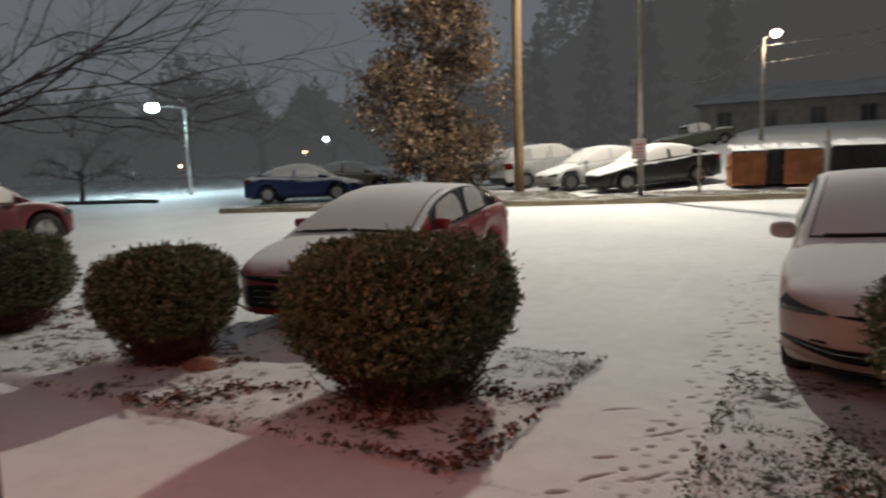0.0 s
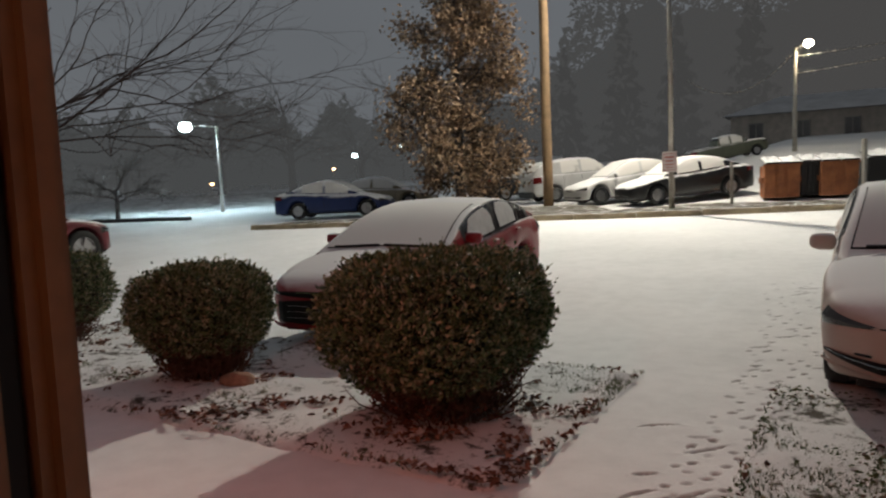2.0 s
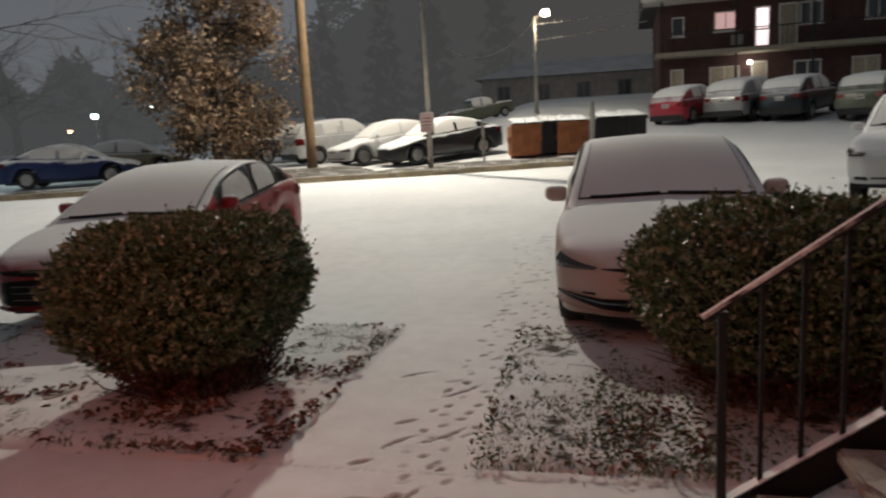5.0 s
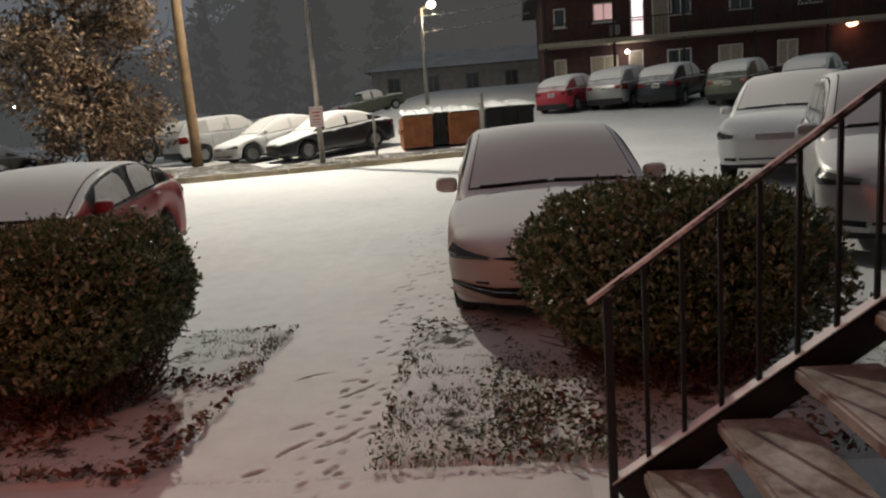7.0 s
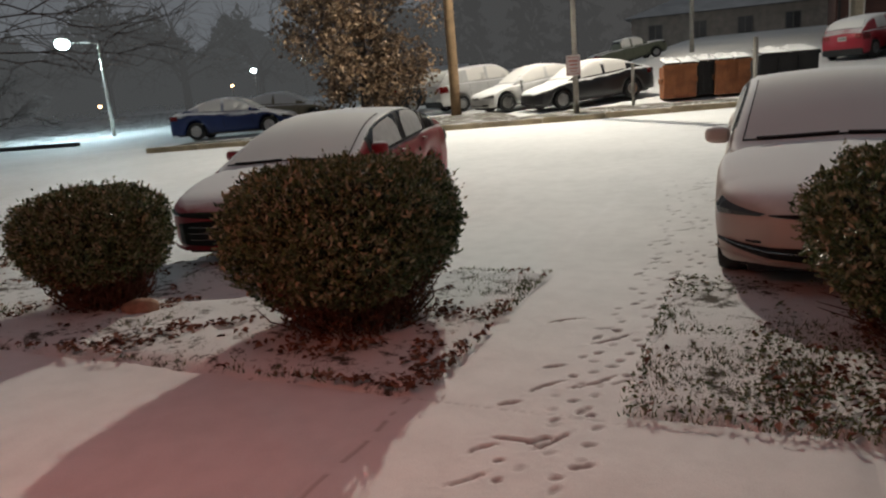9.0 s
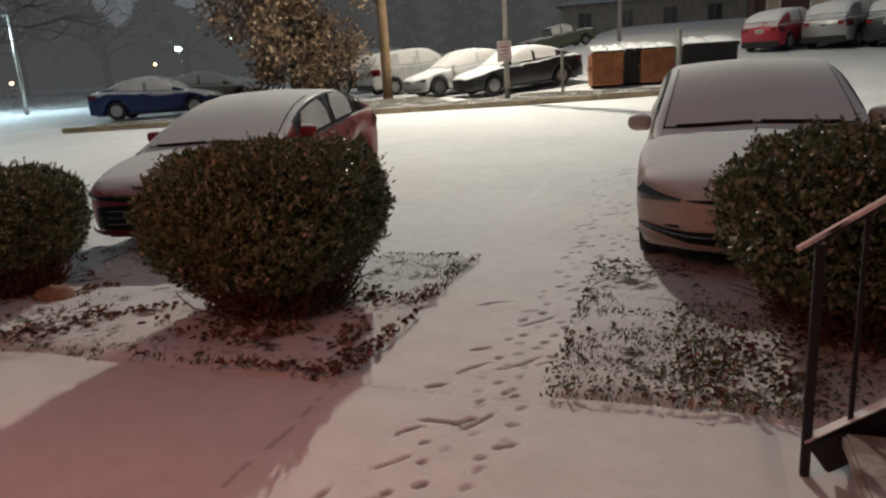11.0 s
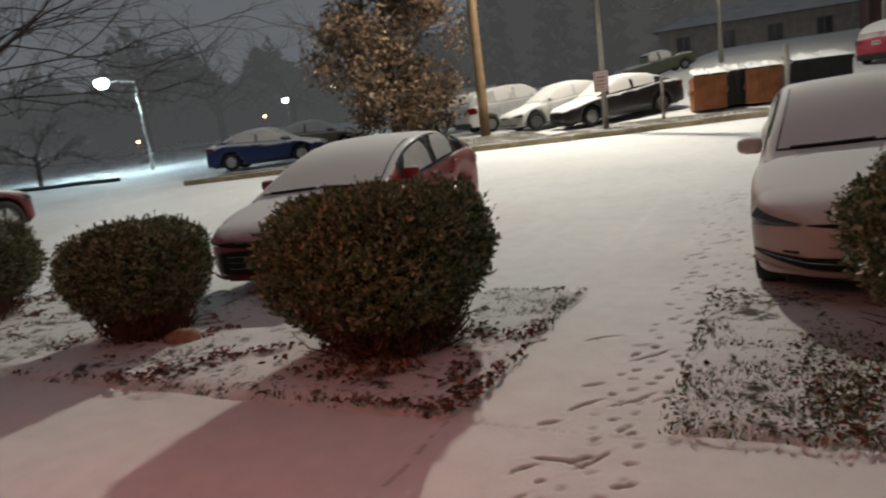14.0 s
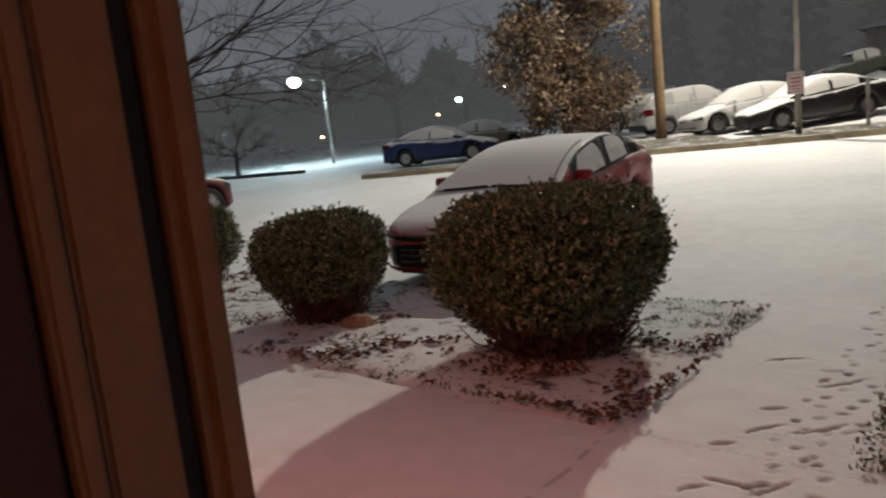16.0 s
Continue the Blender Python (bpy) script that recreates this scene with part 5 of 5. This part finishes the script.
M_BRICK_WALL = M_BRICK
apartment_block()


def wall_lamp(at, mat, label, r):
    top = empty("wall_lamp", pose(*at))
    tagged(top, label, "wall lamp")
    bm = bmesh.new()
    globe(bm, (0, 0, 0), r, 0.75)
    b = part("bulb", bm, mat, top, smooth=True)
    b.visible_shadow = False
    part("bracket", boxed((-0.05, 0.0, r * 0.6), (0.05, 0.35, r * 0.6 + 0.08)), M_GALV, top)


wall_lamp((7.4, 40.9, 4.5), M_BULB_WHITE, "bright white lamp under the balcony", 0.12)
wall_lamp((18.9, 40.4, 5.0), M_BULB_RED, "orange-red lamp at the stairwell", 0.3)


def low_house(x, y, turn, w, d, h, rise, label, hip=-0.5):
    top = empty("house", pose(x, y, ground_z(x, y) - 1.2, 0, 0, turn))
    tagged(top, label, "house")
    part("wall", boxed((-w / 2, 0, -1), (w / 2, d, h)), M_HOUSE, top)
    bm = bmesh.new()
    v = [bm.verts.new(p) for p in ((-w / 2 - 0.5, -0.6, h), (w / 2 + 0.5, -0.6, h), (w / 2 + 0.5, d + 0.6, h), (-w / 2 - 0.5, d + 0.6, h), (-w / 2 + hip, d / 2, h + rise), (w / 2 - hip, d / 2, h + rise))]
    for f in ((0, 1, 5, 4), (2, 3, 4, 5), (1, 2, 5), (3, 0, 4), (3, 2, 1, 0)):
        bm.faces.new([v[i] for i in f])
    bmesh.ops.recalc_face_normals(bm, faces=bm.faces)
    part("roof", bm, M_ROOF_SNOW, top, "snow-dusted roof")
    for i in range(int(w / 3)):
        xx = -w / 2 + 1.2 + i * 3.0
        window(top, xx, xx + 1.0, h * 0.35, h * 0.8, 0.0, M_PANE, True, M_HOUSE_TRIM)


M_HOUSE = surface("dark_siding", (0.24, 0.21, 0.19), 0.8, scale=2, vary=0.25)
M_HOUSE_TRIM = surface("grey_window_trim", (0.12, 0.115, 0.11), 0.8, vary=0.2)
low_house(-1.0, 56.0, 2, 16.5, 8.0, 2.9, 1.5, "low dark house with snow on its roof behind the lamp", 3.0)
low_house(-22.0, 44.0, 20, 7.0, 6.0, 2.2, 1.2, "small dark house behind parked cars")
low_house(-15.2, 46.0, 12, 3.6, 4.0, 1.7, 1.0, "small dark shed with a dusting of snow on its roof")


# ---------------------------------------------------------------- trees
def grow(rng, start, direction, length, radius, depth, out, tips, spread=0.55, droop=0.0, split=3, keep=0.72, floor=-9.0):
    """Limbs as chains of points; the tips of the finest twigs are gathered."""
    pts, p, d = [Vector(start)], Vector(start), Vector(direction).normalized()
    n = 7
    for i in range(n):
        d = (d + Vector(rng.normal(0, 0.15, 3)) + Vector((0, 0, -droop))).normalized()
        if p.z < floor:
            d = Vector((d.x, d.y, abs(d.z) + 0.15)).normalized()
        p = p + d * length / n
        pts.append(p.copy())
    out.append((pts, [radius * (1 - 0.55 * i / n) for i in range(n + 1)], depth))
    if depth == 0:
        tips.append((pts[-1], d))
        tips.append((pts[-3], d))
        return
    for s in range(split):
        i = n if s == 0 else int(rng.integers(2, n + 1))
        q = Vector(rng.normal(0, 1, 3))
        nd = (d + q.cross(d).normalized() * spread * rng.uniform(0.6, 1.4)).normalized()
        grow(rng, pts[i], nd, length * keep * rng.uniform(0.8, 1.15), radius * 0.5, depth - 1, out, tips, spread, droop, split, keep, floor)


def limbs_mesh(limbs, sides=(3, 4, 5, 7, 8, 9)):
    bm = bmesh.new()
    for pts, radii, depth in limbs:
        tube(bm, pts, radii, sides[min(depth, 5)], False)
    return bm


def brown_tree():
    rng = np.random.default_rng(71)
    x, y = -14.2, 24.6
    top = empty("tree", pose(x, y, ground_z(x, y) - 0.05))
    tagged(top, "tall tree that keeps its withered brown leaves in winter", "tree")
    trunk = [(0, 0, 0), (0.05, 0.02, 2.0), (0.0, 0.05, 4.5), (0.1, 0, 7.0), (0.0, 0.1, 10.2)]
    bm = tubed(trunk, (0.22, 0.18, 0.13, 0.08, 0.02), 10)
    part("trunk", bm, M_BARK, top, smooth=True)
    limbs, tips = [], []
    for i in range(34):
        h = 0.9 + 9.0 * (i / 33) ** 0.95
        a = i * 2.4 + rng.uniform(-0.3, 0.3)
        reach = 3.3 * (1 - 0.78 * max(0.0, (h - 2.6) / 7.6)) * rng.uniform(0.75, 1.05)
        grow(rng, (0, 0, h), (math.cos(a), math.sin(a), 0.45), reach * 0.62, 0.05, 2, limbs, tips, 0.6, 0.02, 3, 0.6)
    for i in range(10):
        a, h = i * 2.4 + 0.7, 0.7 + 3.0 * i / 9
        grow(rng, (0, 0, h), (math.cos(a), math.sin(a), 0.35), 0.8, 0.03, 2, limbs, tips, 0.6, 0.02, 3, 0.65)
    part("limb", limbs_mesh(limbs), M_BARK, top)["kind"] = "stuff"
    c, nr = [], []
    for p, d in tips:
        k = int(rng.integers(12, 46))
        o = rng.normal(0, 0.29, (k, 3))
        c.append(np.array(p)[None] + o)
        nr.append(rng.normal(0, 1, (k, 3)) + np.array([0, -0.4, 0.2]))
    c, nr = np.concatenate(c), np.concatenate(nr)
    v, f = leaf_cloud(rng, c, nr, 0.185, 0.5, 0.6, 0.5)
    from_arrays("crown", v, f, M_BROWN_LEAF, top)


brown_tree()


def overhanging_tree():
    """Bare ornamental tree whose limbs reach over the bed."""
    rng = np.random.default_rng(81)
    x, y = -9.3, 3.9
    top = empty("bare_tree", pose(x, y, 0))
    tagged(top, "bare ornamental tree with spreading twiggy limbs over the bed", "tree")
    part("trunk", tubed(((0, 0, 0), (0.1, 0.05, 1.1), (0.15, 0.1, 2.0)), (0.16, 0.13, 0.11), 10), M_BARE, top, smooth=True)
    limbs, tips = [], []
    # long level limbs over the bed, then shorter ones round the crown
    for dx, dy, dz, ln, r, depth in ((1.0, 0.12, 0.16, 3.0, 0.020, 3), (1.0, 0.02, 0.26, 2.9, 0.018, 3), (1.0, 0.26, 0.10, 2.7, 0.017, 3), (0.95, 0.42, 0.2, 2.6, 0.017, 3),
                                     (0.9, 0.3, 0.36, 2.5, 0.018, 3), (0.8, 0.7, 0.3, 2.3, 0.018, 3), (0.3, 0.9, 0.6, 1.9, 0.02, 3), (-0.4, 0.6, 0.8, 1.8, 0.05, 2),
                                     (0.7, -0.3, 0.6, 1.9, 0.022, 3), (-0.7, -0.4, 0.7, 1.8, 0.05, 2)):
        grow(rng, (0.15, 0.1, 1.9), (dx, dy, dz), ln, r, depth, limbs, tips, 0.36, 0.004, 4, 0.6, 2.05)
    part("limb", limbs_mesh(limbs), M_BARE, top)["kind"] = "stuff"


overhanging_tree()


def small_bare_tree(x, y, h, seed, label, mat=None, split=4):
    rng = np.random.default_rng(seed)
    top = empty("bare_tree", pose(x, y, ground_z(x, y) - 0.05))
    tagged(top, label, "tree", group="bare trees")
    part("trunk", tubed(((0, 0, 0), (0.03, 0, h * 0.18), (0.0, 0.05, h * 0.36)), (h * 0.03, h * 0.025, h * 0.02), 8), mat or M_BARE, top, smooth=True)
    limbs, tips = [], []
    for i in range(7):
        a = i * 2.4
        grow(rng, (0, 0, h * (0.2 + 0.022 * i)), (math.cos(a), math.sin(a), 0.75), h * 0.3, h * 0.011, 3, limbs, tips, 0.5, 0.0, split, 0.68)
    part("limb", limbs_mesh(limbs), mat or M_BARE, top)["kind"] = "stuff"
    return top


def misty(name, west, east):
    """Woodland far off: haze put in as dim grey emission, paler to the west."""
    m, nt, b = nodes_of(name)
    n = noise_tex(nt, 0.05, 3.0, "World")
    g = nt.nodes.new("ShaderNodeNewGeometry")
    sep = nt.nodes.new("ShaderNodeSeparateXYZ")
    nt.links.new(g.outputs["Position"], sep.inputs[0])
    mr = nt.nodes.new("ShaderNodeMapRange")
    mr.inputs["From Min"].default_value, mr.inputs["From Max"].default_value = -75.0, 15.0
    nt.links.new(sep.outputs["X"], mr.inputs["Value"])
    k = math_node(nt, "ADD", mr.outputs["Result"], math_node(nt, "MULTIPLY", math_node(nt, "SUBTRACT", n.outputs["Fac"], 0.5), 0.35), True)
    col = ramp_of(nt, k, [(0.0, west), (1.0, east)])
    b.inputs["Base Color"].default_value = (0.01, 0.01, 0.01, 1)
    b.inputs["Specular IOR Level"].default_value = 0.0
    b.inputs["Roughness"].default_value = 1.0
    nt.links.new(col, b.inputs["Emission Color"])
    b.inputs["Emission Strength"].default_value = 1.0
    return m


M_HAZE_DARK = misty("conifer_haze_glow", (0.050, 0.052, 0.053), (0.052, 0.050, 0.048))


small_bare_tree(-31.9, 21.6, 4.4, 91, "small bare tree at the edge of the lawn")
# bare trees this far off also glow in the painted haze grey
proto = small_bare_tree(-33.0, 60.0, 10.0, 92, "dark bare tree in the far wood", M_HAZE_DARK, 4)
rngt = random.Random(5)
for i in range(7):
    a = -62 + i * 6.3 + rngt.uniform(-1, 1)
    dist = rngt.uniform(62, 90)
    px, py = math.sin(math.radians(a)) * dist, math.cos(math.radians(a)) * dist
    s = rngt.uniform(0.9, 1.7)
    copy_thing(proto, pose(px, py, ground_z(px, py) - 0.1, 0, 0, rngt.uniform(0, 360)) @ Matrix.Diagonal((s, s, s, 1)))




def conifer(x, y, h, r, seed):
    rng = np.random.default_rng(seed)
    top = empty("conifer", pose(x, y, ground_z(x, y) - 0.05))
    tagged(top, "dark tall conifer standing against the night sky", "tree", group="dark conifers")
    # trunk and crown both carry the emissive haze colour
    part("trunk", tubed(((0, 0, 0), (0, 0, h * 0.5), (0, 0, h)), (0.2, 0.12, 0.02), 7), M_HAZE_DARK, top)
    n = 5200
    t = rng.random(n) ** 0.6
    a = rng.uniform(0, math.tau, n)
    tier = 0.75 + 0.25 * np.cos(t * 60)
    rad = r * t * tier * np.sqrt(rng.uniform(0.25, 1.0, n)) * (1 + 0.15 * np.sin(a * 5 + t * 20))
    c = np.stack([np.cos(a) * rad, np.sin(a) * rad, h * (1 - t) * 0.96 + 0.3 - rad * 0.12], 1)
    v, f = leaf_cloud(rng, c, np.stack([np.cos(a), np.sin(a), np.full(n, 0.5)], 1), 0.95, 0.6, 0.35)
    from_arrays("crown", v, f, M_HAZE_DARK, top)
    return top


M_HAZE = misty("distance_haze_glow", (0.060, 0.063, 0.064), (0.063, 0.060, 0.058))


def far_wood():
    """A belt of woodland round the horizon: stems, twigs and foliage in emissive haze."""
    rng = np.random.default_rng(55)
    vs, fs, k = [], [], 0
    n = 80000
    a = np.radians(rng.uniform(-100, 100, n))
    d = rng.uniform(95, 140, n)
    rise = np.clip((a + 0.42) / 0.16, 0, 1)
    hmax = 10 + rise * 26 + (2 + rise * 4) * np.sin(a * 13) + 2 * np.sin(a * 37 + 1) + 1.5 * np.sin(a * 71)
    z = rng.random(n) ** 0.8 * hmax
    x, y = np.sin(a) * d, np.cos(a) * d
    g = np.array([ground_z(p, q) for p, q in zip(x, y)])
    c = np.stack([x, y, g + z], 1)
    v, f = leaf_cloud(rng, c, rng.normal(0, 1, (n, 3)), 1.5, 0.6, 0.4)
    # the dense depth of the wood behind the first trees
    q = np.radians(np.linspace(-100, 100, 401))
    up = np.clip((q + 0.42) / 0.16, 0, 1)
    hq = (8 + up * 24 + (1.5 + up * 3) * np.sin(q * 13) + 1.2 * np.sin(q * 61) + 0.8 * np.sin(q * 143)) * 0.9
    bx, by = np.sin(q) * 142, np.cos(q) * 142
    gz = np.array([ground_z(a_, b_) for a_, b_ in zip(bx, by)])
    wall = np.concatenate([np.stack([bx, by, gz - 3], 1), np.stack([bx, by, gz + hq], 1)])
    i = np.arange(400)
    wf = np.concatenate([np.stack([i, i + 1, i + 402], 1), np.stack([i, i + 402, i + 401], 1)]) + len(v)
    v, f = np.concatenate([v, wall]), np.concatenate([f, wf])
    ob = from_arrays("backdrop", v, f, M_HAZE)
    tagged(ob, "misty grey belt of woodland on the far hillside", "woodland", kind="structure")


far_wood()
for i, (az, dist, hh, rr) in enumerate(((-21.5, 100, 17.0, 4.2), (-17.0, 104, 23.0, 5.0), (-27.0, 102, 8.0, 6.5), (-13.0, 100, 20.0, 5.0), (-8.0, 103, 25.0, 5.5))):
    conifer(math.sin(math.radians(az)) * dist, math.cos(math.radians(az)) * dist, hh, rr, 100 + i)


# ---------------------------------------------------------------- stair and doorway
def stair():
    top = empty("outdoor_stair", pose(0.46, 2.75, 0))
    tagged(top, "black iron outdoor stair with concrete treads and snowy handrail", "stair")
    run, rise, n, wid = 0.27, 0.19, 11, 1.15
    for i in range(n):
        part("tread", boxed((0.06 + i * run, -wid, rise * (i + 1) - 0.06), (0.06 + i * run + run + 0.03, -0.04, rise * (i + 1)), 0.012), M_TREAD, top)
    sl = rise / run
    ang = math.atan(sl)
    ln = (n + 1) * run / math.cos(ang)
    for yy in (0.0, -wid - 0.03):
        tilt = Matrix.Translation((-0.03, yy, 0.09)) @ Matrix.Rotation(-ang, 4, "Y")
        web = part("stringer", boxed((0, -0.025, -0.10), (ln, 0.025, 0.030), 0.006, tilt), M_BLACK_BARE, top)
        part("flange", boxed((0, -0.030, 0.031), (ln, 0.030, 0.041), 0.003, tilt), M_RAIL, web, "flange with a thin crust of snow")
    rail = part("handrail", tubed([(-0.11 + t * 3.2, 0.0, 0.83 + (t * 3.2) * sl) for t in (0, 0.25, 0.5, 0.75, 1.0)], 0.017, 8), M_RAIL, top, "handrail with a strip of snow along it")
    part("newel_post", boxed((-0.060, -0.016, -0.02), (-0.028, 0.016, 0.86), 0.003), M_BLACK, top)
    for i in range(20):
        x = 0.09 + i * 0.135
        z0, z1 = 0.10 + (x + 0.03) * sl, 0.83 + (x + 0.11) * sl
        part("baluster", boxed((x - 0.008, -0.008, z0), (x + 0.008, 0.008, z1 - 0.015)), M_BLACK, top)


M_BLACK_BARE = surface("bare_black_iron", (0.015, 0.014, 0.014), 0.5, 0.2, scale=8, vary=0.3)
M_RAIL = surface("iron_rail_with_snow", (0.025, 0.02, 0.018), 0.5, 0.1, scale=12, vary=0.4, snow=(0.25, 0.45, 6.0, 0.5))
stair()


def entrance():
    """The building the camera looks out of: brick wall with a doorway, its wooden jamb, and the hall behind."""
    bm = bmesh.new()
    box(bm, (-9.0, 0.035, -0.1), (-0.73, 0.295, 6.0))
    w = link("wall_south", bm, M_BRICK)
    tagged(w, "brick wall of the apartment building beside the doorway", "wall", kind="structure")
    w = link("wall_south", boxed((0.62, 0.035, -0.1), (9.0, 0.295, 6.0)), M_BRICK)
    tagged(w, "brick wall of the apartment building beside the doorway", "wall", kind="structure")
    w = link("wall_south", boxed((-0.729, 0.035, 2.45), (0.619, 0.295, 6.0)), M_BRICK)
    tagged(w, "brick wall above the doorway", "wall", kind="structure")
    for nm, lo, hi in (("wall_west", (-1.6, -3.0, -0.1), (-1.5, 0.034, 2.9)), ("wall_east", (1.2, -3.0, -0.1), (1.3, 0.034, 2.9)), ("wall_back", (-1.6, -3.1, -0.1), (1.3, -3.0, 2.9))):
        w = link(nm, boxed(lo, hi), M_WHITE)
        tagged(w, "plain painted hall wall", "wall", kind="structure")
    c = link("ceiling", boxed((-1.6, -3.0, 2.9), (1.3, 0.034, 3.0)), M_WHITE)
    tagged(c, "plain hall ceiling", "ceiling", kind="structure")
    f = link("floor", boxed((-1.5, -3.0, -0.1), (1.2, 0.32, 0.012)), M_CONC)
    tagged(f, "concrete hall floor and threshold", "floor", kind="structure")
    jamb = empty("door_1", pose(0, 0, 0))
    tagged(jamb, "varnished wooden door frame with a dark red door standing open", "door", kind="structure")
    part("brick_mould", boxed((-0.73, 0.307, 0), (-0.512, 0.340, 2.2), 0.010), M_DOOR_WOOD, jamb)
    part("weather_seal", boxed((-0.73, 0.285, 0), (-0.530, 0.306, 2.2), 0.004), M_SEAL, jamb)
    part("jamb_board", boxed((-0.73, 0.2335, 0), (-0.512, 0.284, 2.2), 0.004), M_DOOR_WOOD, jamb)
    part("door_stop", boxed((-0.73, 0.214, 0), (-0.510, 0.2315, 2.2), 0.004), M_DOOR_WOOD, jamb)
    part("jamb_board", boxed((0.535, 0.04, 0), (0.619, 0.325, 2.2), 0.006), M_DOOR_WOOD, jamb)
    part("head_board", boxed((-0.509, 0.04, 2.2), (0.53, 0.325, 2.4), 0.006), M_DOOR_WOOD, jamb)
    part("door_leaf", boxed((-0.570, -0.72, 0.02), (-0.520, 0.210, 2.18), 0.004), M_DOOR_RED, jamb)


def rock():
    bm = bmesh.new()
    bmesh.ops.create_icosphere(bm, subdivisions=3, radius=1.0)
    for v in bm.verts:
        k = 1 + 0.25 * noise.noise(v.co * 1.6) + 0.08 * noise.noise(v.co * 5)
        v.co = Vector((v.co.x * 0.15 * k, v.co.y * 0.11 * k, max(-0.03, v.co.z * 0.085 * k)))
    ob = link("rock", bm, M_ROCK, smooth=True)
    ob.matrix_basis = pose(-4.43, 3.97, 0.04, 0, 0, 25)
    tagged(ob, "tan field stone lying in the bed", "rock")



# globe and bracket added as holder for an unseen fill lamp
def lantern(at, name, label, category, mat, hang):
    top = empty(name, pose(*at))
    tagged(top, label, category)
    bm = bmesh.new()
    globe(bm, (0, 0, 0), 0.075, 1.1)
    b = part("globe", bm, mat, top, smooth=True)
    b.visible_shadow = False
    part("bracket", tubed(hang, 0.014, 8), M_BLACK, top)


rock()
entrance()
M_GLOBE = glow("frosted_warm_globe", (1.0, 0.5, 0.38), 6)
lantern((-2.0, 0.62, 2.5), "added_wall_globe", "added warm globe standing for unseen light beside the door", "wall lamp", M_GLOBE, ((0, 0, 0.07), (0, -0.1, 0.2), (0, -0.325, 0.2)))
lantern((0.35, -1.0, 2.62), "added_hall_globe", "added warm globe in the hall standing for unseen light", "ceiling lamp", M_GLOBE, ((0, 0, 0.07), (0, 0, 0.28)))
